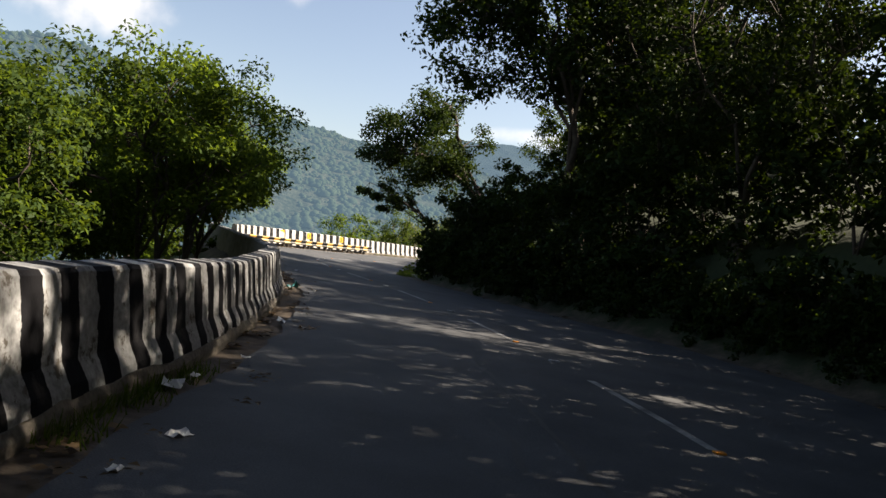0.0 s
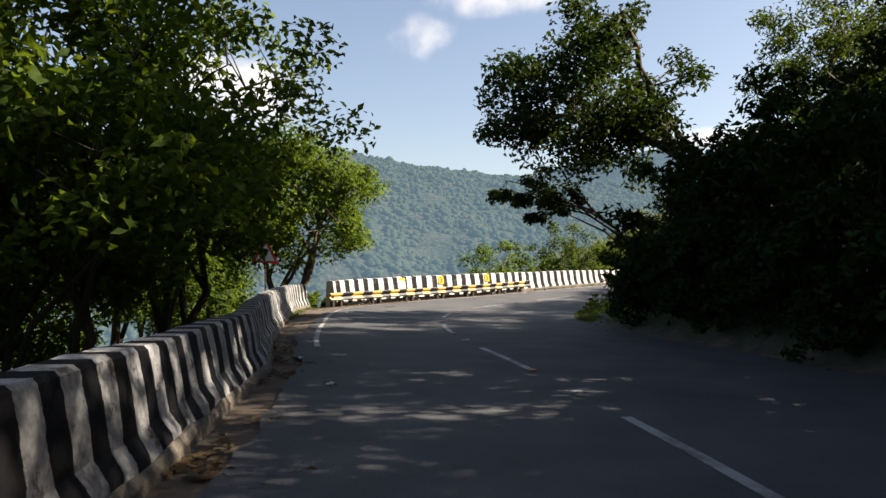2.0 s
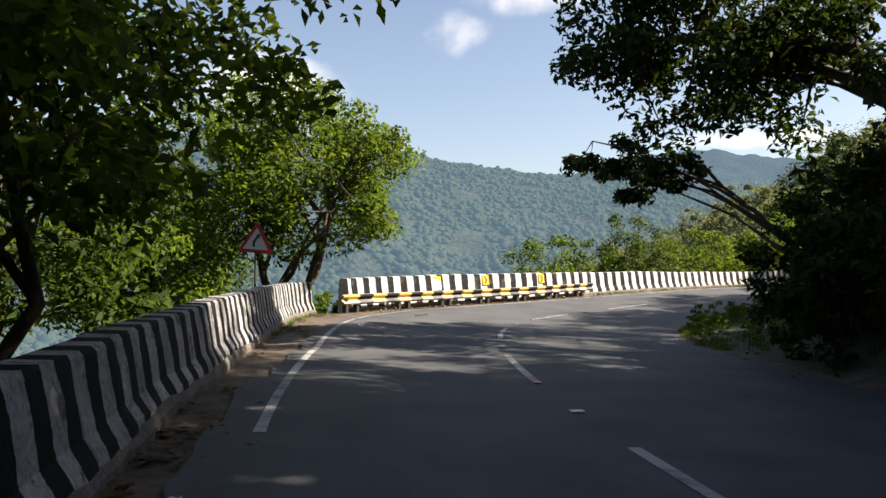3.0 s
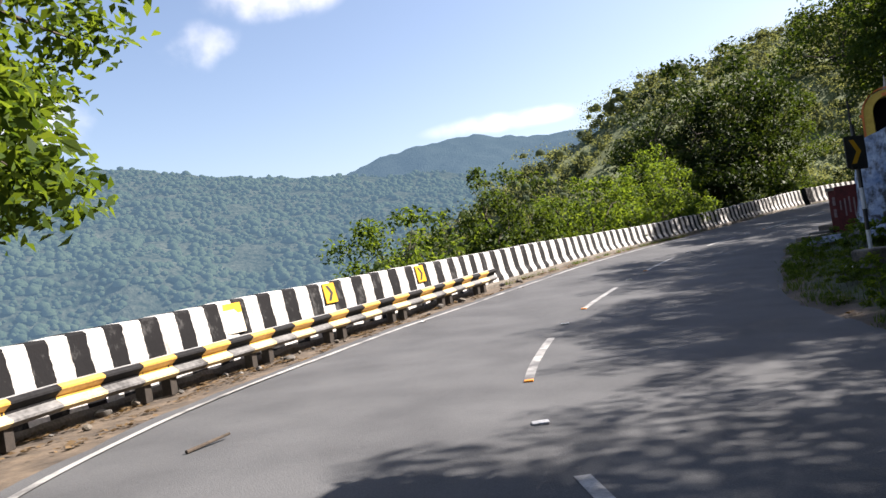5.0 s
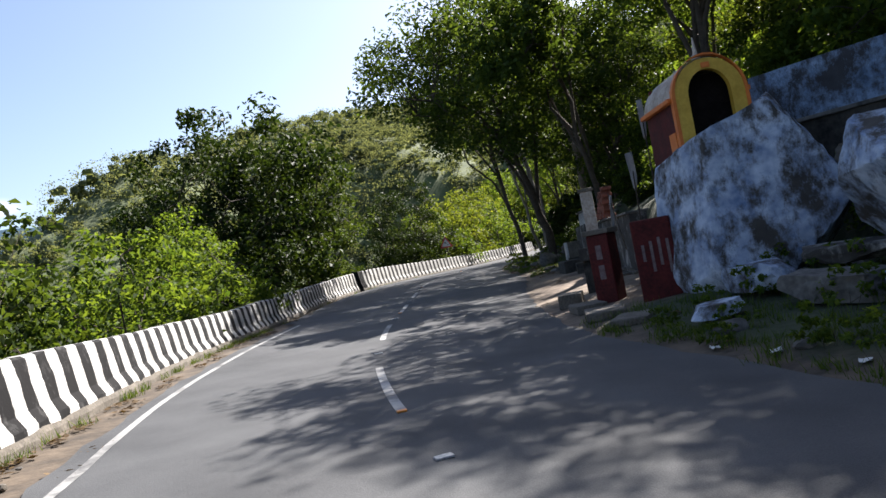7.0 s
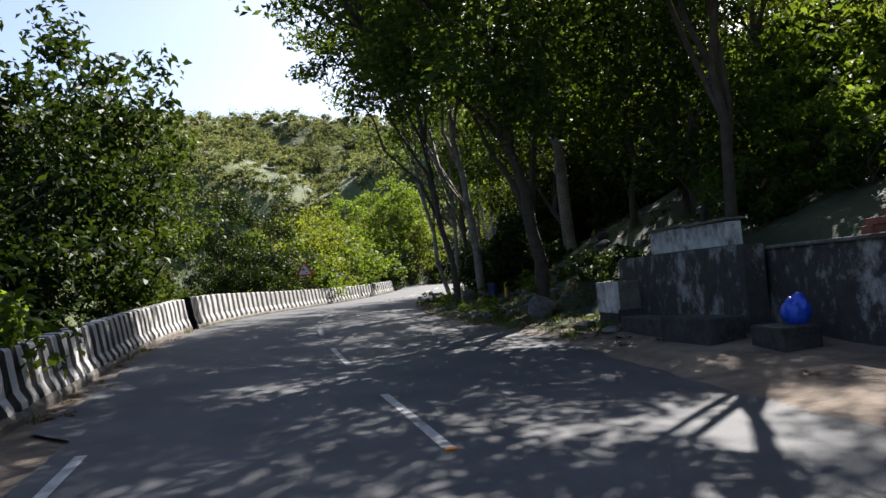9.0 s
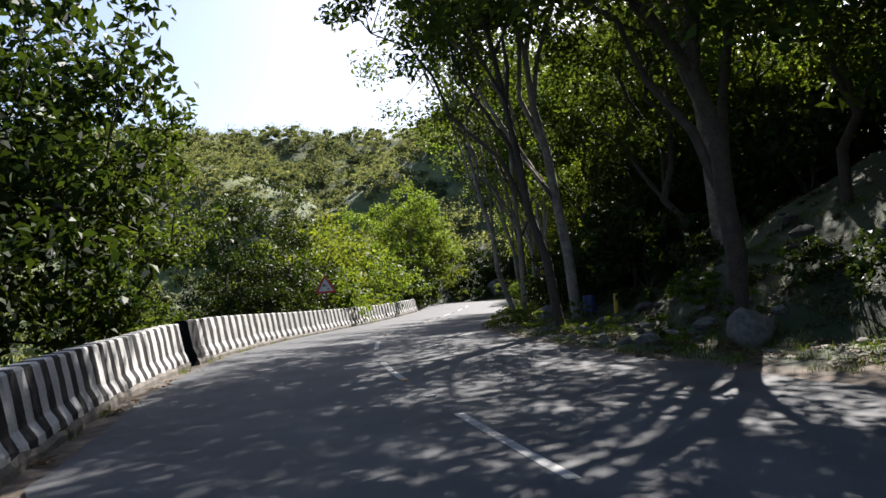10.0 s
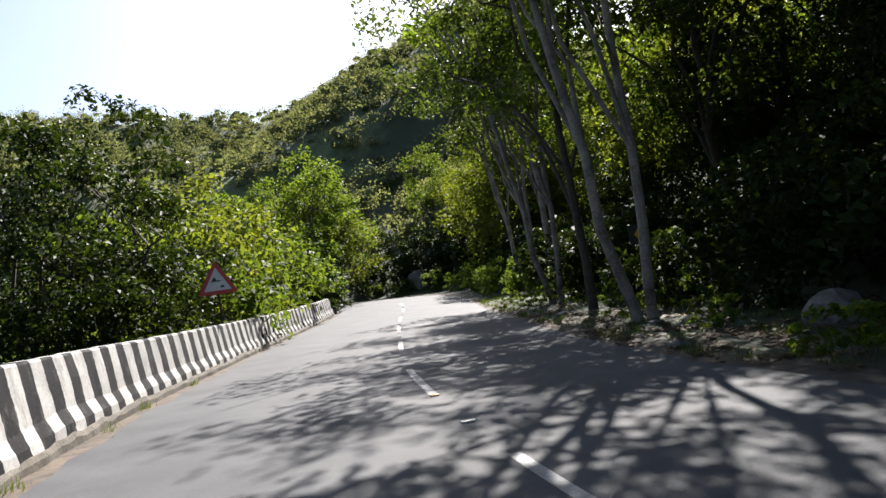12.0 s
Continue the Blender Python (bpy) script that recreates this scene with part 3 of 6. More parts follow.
def ground_material():
    """Dark hillside earth, brown soil along the road and pale sand in the lay-by, shading into one another."""
    m = material("ground_earth", (0.014, 0.026, 0.008), (0.036, 0.048, 0.018), 0.5, 0.95, 0.9, 6, 0.5, relief=0.05)
    n, l = m.node_tree.nodes, m.node_tree.links
    b = n["Principled BSDF"]
    colour = b.inputs["Base Color"].links[0].from_socket
    tc = n.new("ShaderNodeTexCoord")
    for attr_name, dark, light, scale in (("soil", (0.035, 0.026, 0.018), (0.11, 0.082, 0.056), 2.2), ("sand", (0.09, 0.064, 0.043), (0.2, 0.15, 0.105), 1.6), ("meadow", (0.05, 0.072, 0.026), (0.11, 0.135, 0.056), 0.35)):
        at = n.new("ShaderNodeAttribute")
        at.attribute_name = attr_name
        nz = n.new("ShaderNodeTexNoise")
        nz.inputs["Scale"].default_value, nz.inputs["Detail"].default_value, nz.inputs["Roughness"].default_value = scale, 9.0, 0.65
        l.new(tc.outputs["Object"], nz.inputs["Vector"])
        c = n.new("ShaderNodeMixRGB")
        c.inputs["Color1"].default_value, c.inputs["Color2"].default_value = (*dark, 1), (*light, 1)
        mr = n.new("ShaderNodeMapRange")
        l.new(nz.outputs["Fac"], mr.inputs["Value"])
        mr.inputs["From Min"].default_value, mr.inputs["From Max"].default_value = 0.35, 0.65
        l.new(mr.outputs[0], c.inputs["Fac"])
        w = n.new("ShaderNodeMath")
        w.operation = 'MULTIPLY_ADD'
        l.new(nz.outputs["Fac"], w.inputs[0])
        w.inputs[1].default_value = 0.9
        l.new(at.outputs["Fac"], w.inputs[2])
        wr = n.new("ShaderNodeMapRange")
        l.new(w.outputs[0], wr.inputs["Value"])
        wr.inputs["From Min"].default_value, wr.inputs["From Max"].default_value = 0.72, 1.1
        mix = n.new("ShaderNodeMixRGB")
        l.new(wr.outputs[0], mix.inputs["Fac"])
        l.new(colour, mix.inputs["Color1"])
        l.new(c.outputs["Color"], mix.inputs["Color2"])
        colour = mix.outputs["Color"]
    l.new(colour, b.inputs["Base Color"])
    return m


ground_mesh.materials.append(ground_material())
ground = new("ground", ground_mesh)
tagged(ground, "brown soil and grassy hillside falling into a wooded valley", "ground", kind="structure")


def strip(name, s0, s1, left, right, lift, mat, step=0.5, cross=1, edge_noise=0.0):
    """A ribbon laid on the road between two lateral places."""
    n = max(int((s1 - s0) / step), 1)
    verts, faces = [], []
    for i in range(n + 1):
        s = s0 + (s1 - s0) * i / n
        ul = left(s) if callable(left) else left
        ur = right(s) if callable(right) else right
        ul += edge_noise * (noise.noise((s * 0.9, 3.1, 0)) + 0.6 * noise.noise((s * 3.1, 7.7, 0)))
        ur += edge_noise * (noise.noise((s * 0.9, 9.1, 0)) + 0.6 * noise.noise((s * 3.1, 1.7, 0)))
        for k in range(cross + 1):
            verts.append(on_road(s, ul + (ur - ul) * k / cross, lift))
    for i in range(n):
        for k in range(cross):
            a = i * (cross + 1) + k
            faces.append((a, a + 1, a + cross + 2, a + cross + 1))
    return mesh_of(name, verts, faces, [mat], None, True)


road = new("road", strip("road", 1, 214, lambda s: max(table(LEFT_WALL, s) + 0.45, float(np.interp(s, [0, 60, 66, 112, 120, 215], [-9, -9, 0, 0, -9, -9])) + table(EDGE_LINE, s) - 0.3), lambda s: table(RIGHT_EDGE, s), 0.0, M_ASPHALT, 0.4, 10, 0.14))
tagged(road, "worn grey asphalt mountain road with patched cracks", "road", kind="structure")
edge_line = child("edge_line", strip("edge_line", 63, 111, lambda s: table(EDGE_LINE, s) - 0.055, lambda s: table(EDGE_LINE, s) + 0.055, 0.006, M_LINE, 0.4, 1, 0.012), road, "worn white edge line")
for i in range(-4, 20):
    s0 = 37.2 + 7.26 * i
    child("centre_dash", strip("centre_dash", s0, s0 + 3.45, -0.06, 0.06, 0.006, M_LINE, 0.5, 1, 0.008), road)
    q = on_road(s0 - 2.2, 0.0, 0.0)
    cat_eye = part("reflector_stud", box(0.15, 0.11, 0.022, (0, 0, 0), 0.008), M_REFLECTOR, road, "grey square reflector stud")
    cat_eye.matrix_basis = pose(*q, 0, 0, heading(s0) + 8)
    if i % 2 == 0 or i < 9:
        p = on_road(s0 - 0.1, 0, 0.0)
        stud = part("road_stud", box(0.11, 0.09, 0.022, (0, 0, 0), 0.008), M_STUD, road, "orange reflective road stud")
        stud.matrix_basis = pose(*p, 0, 0, heading(s0))


# ---- striped parapets ----
def parapet(s0, s1, bands, tops, label, dark_end=0.0, paint=None):
    """A masonry parapet with a kinked, flared foot. bands: (metres along its face, number of the painted band there); even ones are white."""
    base = empty("parapet_wall", on_road(s0, table(LEFT_WALL, s0)))
    inv = base.matrix_basis.inverted()
    rng = random.Random(int(s0 * 10))
    ss = np.arange(s0, s1, 0.05)
    face = np.array([on_road(q, table(LEFT_WALL, q) - 0.2)[:2] for q in ss])
    arc = np.concatenate([[0], np.cumsum(np.linalg.norm(np.diff(face, axis=0), axis=1))])
    band = np.where(arc < dark_end, 1.5, table(bands, arc))
    stations = np.linspace(s0, ss[-1], int((s1 - s0) / 0.3) + 2)
    if dark_end:
        edge = float(np.interp(dark_end, arc, ss))
        stations = np.sort(np.concatenate([stations, [edge - 0.02, edge + 0.04]]))
    verts, faces, mats, stripe, pv, pf = [], [], [], [], [], []
    plinth = [(0.045, -0.3), (0.035, 0.05), (0.0, 0.12), (-0.30, 0.12)]
    for s in stations:
        top = float(table(tops, s))
        profile = [(-0.01, 0.10), (-0.03, 0.2 * top), (-0.115, 0.36 * top), (-0.16, 0.7 * top), (-0.205, top - 0.035), (-0.235, top), (-0.50, top + 0.005), (-0.55, top - 0.04), (-0.62, -0.6)]
        shift = 0.025 * noise.noise((s * 0.7, 1.0, 0))
        lift = 0.028 * noise.noise((s * 0.35, 5.0, 0)) + 0.008 * rng.uniform(-1, 1)
        u0 = float(table(LEFT_WALL, s))
        z0 = on_road(s, u0).z
        for q, (du, h) in enumerate(profile):
            v = on_road(s, u0 + du + shift + 0.022 * noise.noise((s * 2.0, h * 3.0, q)))
            v.z = z0 + h + (lift if h > 0.45 else 0.05 * noise.noise((s * 1.3, h, 4.0)) * (h > 0))
            verts.append(inv @ v)
            stripe.append(float(np.interp(s, ss, band)))
        for du, h in plinth:
            v = on_road(s, u0 + du + shift + 0.05 * noise.noise((s * 1.7, h, 2.0)))
            v.z = z0 + h + 0.05 * noise.noise((s * 2.9, h * 4, 6.0)) * (h > 0)
            pv.append(inv @ v)
    k, kp, count = len(profile), len(plinth), len(stations)
    for i in range(count - 1):
        for q in range(k - 1):
            faces.append((i * k + q, i * k + q + 1, (i + 1) * k + q + 1, (i + 1) * k + q))
            mats.append(1 if q == k - 2 else 0)
        for q in range(kp - 1):
            pf.append((i * kp + q, i * kp + q + 1, (i + 1) * kp + q + 1, (i + 1) * kp + q))
    for i in (0, count - 1):
        loop = list(range(len(verts), len(verts) + k))
        verts += [verts[i * k + q].copy() for q in range(k)]
        stripe += [1.5 if i or paint is M_STRIPES_OLD else band[0]] * k
        faces.append(loop if i else loop[::-1])
        mats.append(0)
        lp = [i * kp + q for q in range(kp)]
        pf.append(lp if i else lp[::-1])
    wall = mesh_of("painted_wall", verts, faces, [paint, M_CONC], mats)
    wall.attributes.new("stripe", 'FLOAT', 'POINT').data.foreach_set("value", stripe)
    child("painted_wall", wall, base, "black and white striped masonry")
    child("plinth", mesh_of("plinth", pv, pf, [M_CONC]), base, "bare weathered concrete footing")
    return tagged(base, label, "parapet")


TOP_A = [(0, 1.0), (36, 1.0), (43, 0.9), (47, 0.95), (57, 0.88), (62, 0.84), (68, 0.94), (76, 1.02), (80, 1.04)]
TOP_B = [(79, 1.1), (82, 1.18), (85, 1.23), (89, 1.21), (94, 1.12), (98, 1.05), (102, 0.94), (107, 0.88), (118, 0.95), (127, 1.03), (132, 1.14)]
TOP_C = [(132, 1.18), (138, 1.2), (150, 1.1), (178, 1.0)]
parapet(2, 79.2, [(0, 0), (110, 400)], TOP_A, "weathered black and white striped roadside parapet with flared base", 0.0, M_STRIPES_OLD)
BANDS_B = [(0, 0.5), (0.85, 3), (2.53, 8), (4.75, 14), (6.3, 18), (7.95, 22), (9.57, 26), (11.07, 30), (12.58, 34), (14.21, 38), (17.0, 45.6), (32.0, 90.5), (72.0, 215.5)]
parapet(80.3, 131.5, BANDS_B, TOP_B, "black and white striped parapet along the outside of the bend", 0.0, M_STRIPES)
parapet(132.3, 178, [(0.95, 2), (80.95, 202)], TOP_C, "black and white striped parapet beyond a narrow gap", 0.95, M_STRIPES)


# ---- guard rail ----
def guard_rail(s0, s1):
    base = empty("guard_rail", on_road(s0, table(LEFT_WALL, s0) + 0.45))
    inv = base.matrix_basis.inverted()
    prof = [(0.00, 0.60), (0.04, 0.59), (0.095, 0.545), (0.095, 0.515), (0.02, 0.455), (0.0, 0.44), (0.0, 0.40), (0.02, 0.385), (0.095, 0.33), (0.095, 0.30), (0.03, 0.25), (0.0, 0.24)]
    prof = prof + [(a - 0.008, h) for a, h in reversed(prof)]
    k = len(prof)
    seg = 0.55
    n = int(round((s1 - s0) / seg))
    verts, faces, mats = [], [], []
    for i in range(n + 1):
        s = s0 + (s1 - s0) * i / n
        u0 = float(table(LEFT_WALL, s)) + 0.42
        for du, h in prof:
            v = on_road(s, u0 + du)
            v.z = on_road(s, u0).z + h + 0.01 * noise.noise((s * 0.8, 0, 0))
            verts.append(inv @ v)
    for i in range(n):
        for q in range(k):
            faces.append((i * k + q, i * k + (q + 1) % k, (i + 1) * k + (q + 1) % k, (i + 1) * k + q))
            # the lower ridge is paler than the upper in both its stripe colours
            low = 5 < q < 17
            mats.append(3 if q == 0 else ((4 if low else 1) if i % 2 else (2 if low else 0)))
    faces.append(list(range(k)))
    faces.append(list(range(n * k, n * k + k))[::-1])
    mats += [1, 1]
    child("beam", mesh_of("beam", verts, faces, [M_YELLOW, M_BLACK, M_CREAM, M_BARE_LIP, M_SCUFFED], mats), base, "corrugated steel beam in yellow and black stripes")
    s = s0 + 0.15
    while s < s1:
        for ds in (0, 0.42):
            if s + ds < s1:
                u0 = float(table(LEFT_WALL, s + ds)) + 0.33
                p = part("post", box(0.16, 0.17, 0.52, (0, 0, 0), 0.012), M_STEEL, base)
                p.matrix_basis = inv @ pose(*on_road(s + ds, u0, -0.02), 0, 0, heading(s + ds))
        s += 2.15
    return tagged(base, "yellow and black striped steel guard rail on stub posts", "guard rail")


guard_rail(79.55, 93.75)


# ---- trees ----
def tube(verts, faces, pts, radii, sides=7):
    start = len(verts)
    for i, p in enumerate(pts):
        d = (pts[min(i + 1, len(pts) - 1)] - pts[max(i - 1, 0)]).normalized()
        a = d.orthogonal().normalized() if abs(d.z) < 0.9 else Vector((1, 0, 0)).cross(d).normalized()
        b = d.cross(a)
        for k in range(sides):
            t = 2 * math.pi * k / sides
            verts.append(p + (a * math.cos(t) + b * math.sin(t)) * radii[i])
    for i in range(len(pts) - 1):
        for k in range(sides):
            k2 = (k + 1) % sides
            faces.append((start + i * sides + k, start + i * sides + k2, start + (i + 1) * sides + k2, start + (i + 1) * sides + k))
    faces.append([start + (len(pts) - 1) * sides + k for k in range(sides)])


def bend(a, b, n, wob, rng, sag=0.0):
    pts = []
    for i in range(n + 1):
        f = i / n
        p = a.lerp(b, f)
        if 0 < i < n:
            p = p + Vector((rng.uniform(-wob, wob), rng.uniform(-wob, wob), rng.uniform(-wob, wob) * 0.6))
        p.z += sag * math.sin(math.pi * f)
        pts.append(p)
    return pts


def leaf_quads(rng, centres, radii, per, size, flat=0.7, droop=0.2):
    """Diamond leaves scattered in clumps."""
    n = len(centres) * per
    c = np.repeat(np.asarray(centres), per, 0)
    r = np.repeat(np.asarray(radii), per)[:, None]
    d = rng.normal(size=(n, 3))
    d /= np.linalg.norm(d, axis=1)[:, None]
    rad = rng.random((n, 1)) ** 0.45
    off = d * rad * r * np.array([1, 1, flat])
    p = c + off
    p[:, 2] -= droop * (off[:, 0] ** 2 + off[:, 1] ** 2) ** 0.5 * 0.5
    nrm = rng.normal(size=(n, 3)) * 0.75 + d * 0.5 + np.array([0, 0, 0.7])
    nrm /= np.linalg.norm(nrm, axis=1)[:, None]
    a = np.cross(nrm, rng.normal(size=(n, 3)))
    a /= np.linalg.norm(a, axis=1)[:, None] + 1e-9
    b = np.cross(nrm, a)
    ln = size * rng.uniform(0.7, 1.35, (n, 1))
    wd = ln * rng.uniform(0.38, 0.55, (n, 1))
    fold = nrm * wd * 0.25
    return np.stack([p - a * ln * 0.5, p + b * wd * 0.5 + fold, p + a * ln * 0.5 - nrm * ln * 0.12, p - b * wd * 0.5 + fold], 1).reshape(-1, 3)


def tree(name, seed, height, clear, spread, clumps, per, leaf, trunk_r, bark, leaves, lean=(0, 0), stems=1, gap=0.0, label="", stretch=(1, 1), wob=0.03, twigs=0.75):
    """A tree with its base at its origin: wood in one mesh, leaves in another."""
    rng, nr = random.Random(seed), np.random.default_rng(seed)
    base = empty(name)
    verts, faces = [], []
    crown = Vector((lean[0], lean[1], (height + clear) / 2))
    half = (height - clear) / 2
    limbs = []
    for k in range(stems):
        ang = 2 * math.pi * k / max(stems, 1) + rng.uniform(0, 1)
        foot = Vector((0.12 * (stems > 1) * math.cos(ang), 0.12 * (stems > 1) * math.sin(ang), -1.2))
        top = Vector((lean[0] * 0.75 + (stems > 1) * 0.35 * spread * math.cos(ang), lean[1] * 0.75 + (stems > 1) * 0.35 * spread * math.sin(ang), clear + half * 0.9))
        pts = bend(foot, top, 8, wob * height, rng)
        r0 = trunk_r * (1 if stems == 1 else 0.75)
        tube(verts, faces, pts, [r0 * (1.25 if i == 0 else 1 - 0.085 * i) for i in range(9)], 9)
        limbs += pts[3:]
        for j in range(6):
            a = pts[3 + j % 5]
            t = 2 * math.pi * (j / 6 + rng.random() * 0.15)
            b = crown + Vector((math.cos(t) * spread * stretch[0] * rng.uniform(0.45, 0.8), math.sin(t) * spread * stretch[1] * rng.uniform(0.45, 0.8), half * rng.uniform(-0.55, 0.6)))
            lp = bend(a, b, 5, 0.025 * height, rng, 0.05 * height)
            tube(verts, faces, lp, [r0 * (0.48 - 0.07 * i) for i in range(6)], 5)
            limbs += lp[1:]
    centres, radii = [], []
    while len(centres) < clumps:
        d = Vector((rng.gauss(0, 1), rng.gauss(0, 1), rng.gauss(0, 1))).normalized() * rng.random() ** 0.4
        q = crown + Vector((d.x * spread * stretch[0], d.y * spread * stretch[1], d.z * half))
        if gap and noise.noise(q * (0.5 / max(spread, 1) * 4) + Vector((seed, 0, 0))) < gap - 0.35:
            continue
        centres.append(q)
        radii.append(spread * rng.uniform(0.15, 0.27))
        near = min(limbs, key=lambda p: (p - q).length_squared)
        if rng.random() < twigs:
            tube(verts, faces, bend(near, q, 2, 0.1, rng), [trunk_r * 0.16, trunk_r * 0.09, trunk_r * 0.03], 3)
    child("trunk", mesh_of("trunk", verts, faces, [bark], None, True), base)
    child("crown", quads_mesh("crown", leaf_quads(nr, [tuple(c) for c in centres], radii, per, leaf), leaves), base)
    return tagged(base, label, "tree")


def place(ob, x, y, scale=1.0, yaw=0.0, sink=0.0, z=None):
    if ob.name.startswith("woodland") and 2 < x < 11.8 and 52 < y < 66.5:
        return None                  # the terrace and the shrine stand clear
    m = pose(x, y, (gz(x, y) if z is None else z) - sink, 0, 0, yaw) @ Matrix.Diagonal((scale, scale, scale, 1))
    c = copy_thing(ob, m)
    return c


def hide_away(ob):
    for o in (*ob.children_recursive, ob):
        bpy.data.objects.remove(o)


trng = random.Random(11)
# one of each kind is built, then copied
L_A = tree("roadside_tree", 1, 9.6, 2.9, 3.9, 90, 145, 0.21, 0.17, M_BARK, M_LEAF_BRIGHT, stems=3, gap=0.22, label="leafy green tree with several dark stems behind the parapet")
L_B = tree("roadside_tree", 2, 11.0, 3.0, 3.7, 85, 140, 0.2, 0.2, M_BARK, M_LEAF, lean=(0.6, 0), gap=0.25, label="tall leafy tree with dark trunk on the valley slope")
R_A = tree("hillside_tree", 3, 14.0, 2.0, 5.0, 105, 85, 0.28, 0.24, M_BARK, M_LEAF_SHADED, gap=0.34, label="dense tree on the bank, its leaves darkened for shade")
R_D = tree("hillside_tree", 15, 13.0, 1.0, 4.6, 110, 80, 0.3, 0.22, M_BARK, M_LEAF_SHADED, gap=0.02, label="dense tree on the bank, its leaves darkened for shade")
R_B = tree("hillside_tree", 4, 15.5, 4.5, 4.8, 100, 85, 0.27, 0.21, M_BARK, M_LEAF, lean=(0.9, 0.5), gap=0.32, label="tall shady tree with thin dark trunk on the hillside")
R_C = tree("thicket", 12, 4.6, 0.0, 2.5, 42, 68, 0.25, 0.07, M_BARK, M_LEAF_SHADED, stems=1, gap=0.05, twigs=0.0, label="dense thicket on the roadside bank, darkened for shade")
UNDER = tree("thicket", 16, 3.8, 0.0, 2.4, 40, 27, 0.36, 0.07, M_BARK, M_LEAF_SHADED, stems=1, gap=0.05, twigs=0.0, label="leafy undergrowth on the wooded bank, darkened for shade")
UNDER_LIT = tree("thicket", 18, 4.0, 0.0, 2.4, 44, 44, 0.27, 0.07, M_BARK, M_LEAF_BRIGHT, stems=1, gap=0.1, twigs=0.0, label="leafy green undergrowth on the wooded slope, brightened for sun")
BUSH = tree("shrub", 5, 2.4, 0.0, 1.6, 24, 56, 0.2, 0.05, M_BARK, M_LEAF, stems=1, gap=0.1, twigs=0.0, label="low green shrub on the slope")
BUSH_B = tree("shrub", 6, 1.7, 0.0, 1.3, 22, 54, 0.17, 0.04, M_BARK, M_LEAF_BRIGHT, stems=1, gap=0.1, twigs=0.0, label="low bright green shrub")
WEED = tree("weed_clump", 13, 0.75, 0.0, 0.6, 10, 20, 0.12, 0.012, M_BARK, M_LEAF_BRIGHT, stems=1, label="low leafy weeds on the verge")
MID_A = tree("woodland_tree", 7, 8.5, 1.2, 3.6, 62, 84, 0.25, 0.15, M_BARK, M_LEAF, gap=0.25, label="leafy green woodland tree")
MID_B = tree("woodland_tree", 8, 7.0, 0.6, 3.9, 64, 84, 0.25, 0.14, M_BARK, M_LEAF_BRIGHT, stems=2, gap=0.15, label="spreading bright green woodland tree")
MID_C = tree("woodland_tree", 14, 10.0, 1.2, 3.4, 64, 84, 0.25, 0.16, M_BARK, M_LEAF_BRIGHT, gap=0.3, label="tall green woodland tree")
MID_D = tree("woodland_tree", 17, 7.6, 0.8, 4.1, 78, 84, 0.24, 0.15, M_BARK, M_LEAF_SUN, stems=2, gap=0.2, label="spreading yellow-green tree in the sun")
EUC = tree("eucalyptus_tree", 9, 17, 7.4, 4.6, 90, 90, 0.22, 0.2, M_PALEBARK, M_LEAF, lean=(1.5, 0.6), gap=0.42, label="tall eucalyptus with pale smooth trunk", wob=0.008)
EUC2 = tree("eucalyptus_tree", 10, 16, 7.2, 4.3, 88, 90, 0.22, 0.17, M_PALEBARK, M_LEAF, lean=(1.3, 0.4), stems=2, gap=0.42, label="forked eucalyptus with pale smooth stems", wob=0.01)
EUC_BROWN = tree("eucalyptus_tree", 19, 17, 7.0, 4.8, 100, 95, 0.24, 0.25, M_BROWNBARK, M_LEAF, lean=(1.3, 0.4), gap=0.14, label="leaning tree with a peeling brown and grey trunk", wob=0.008)
EUC_DARK = tree("roadside_tree", 20, 15, 8.0, 4.0, 85, 90, 0.24, 0.16, M_BARK, M_LEAF, lean=(2.4, 0.3), gap=0.16, label="tall straight tree with a dark trunk at the road edge", wob=0.008)
R_E = tree("terrace_tree", 33, 11.5, 5.2, 4.3, 105, 90, 0.24, 0.2, M_BARK, M_LEAF_BRIGHT, lean=(-0.5, 0.2), gap=0.15, label="green leafy tree with a high crown behind the terrace", wob=0.01)
R_SPREAD = tree("roadside_tree", 34, 12.5, 4.2, 5.6, 150, 95, 0.24, 0.24, M_BARK, M_LEAF, lean=(-3.8, -0.2), stems=1, gap=0.12, label="big spreading dark green tree over the road beyond the shrine", wob=0.015)
R_LEAN = tree("terrace_tree", 35, 9.8, 5.4, 2.8, 70, 90, 0.24, 0.15, M_BARK, M_LEAF, lean=(-3.4, -0.2), gap=0.1, label="slim leaning tree added behind the stone wall to shade the road", wob=0.015)
EUC3 = tree("roadside_tree", 31, 15, 5.5, 4.6, 56, 85, 0.25, 0.18, M_BARK, M_LEAF_BRIGHT, lean=(0.9, 0.15), gap=0.44, label="tall open-crowned tree with dark trunk at the road edge", wob=0.006)

# valley side, first stretch
# those below y = 8 are out of view, added for shade at the start
for ob, x, y, sc, yaw in ((L_A, -9.6, 26.3, 0.95, 20), (L_A, -10.0, 30.5, 0.9, 140), (L_B, -13.5, 24.5, 1.05, 60), (L_B, -12.2, 19.5, 0.95, 200), (L_A, -11.5, 14.0, 0.9, 250), (L_B, -16, 21, 1.1, 20),
                          (L_A, -21.5, 51.5, 1.0, 200), (L_B, -14.5, 35.0, 0.85, 10), (L_B, -18, 30, 1.0, 130), (L_B, -10.5, 7.5, 0.9, 33), (L_A, -10, 1.0, 0.9, 100), (L_B, -21, 37, 1.1, 77), (L_A, -14.0, 30.0, 0.95, 300)):
    place(ob, x, y, sc, yaw)
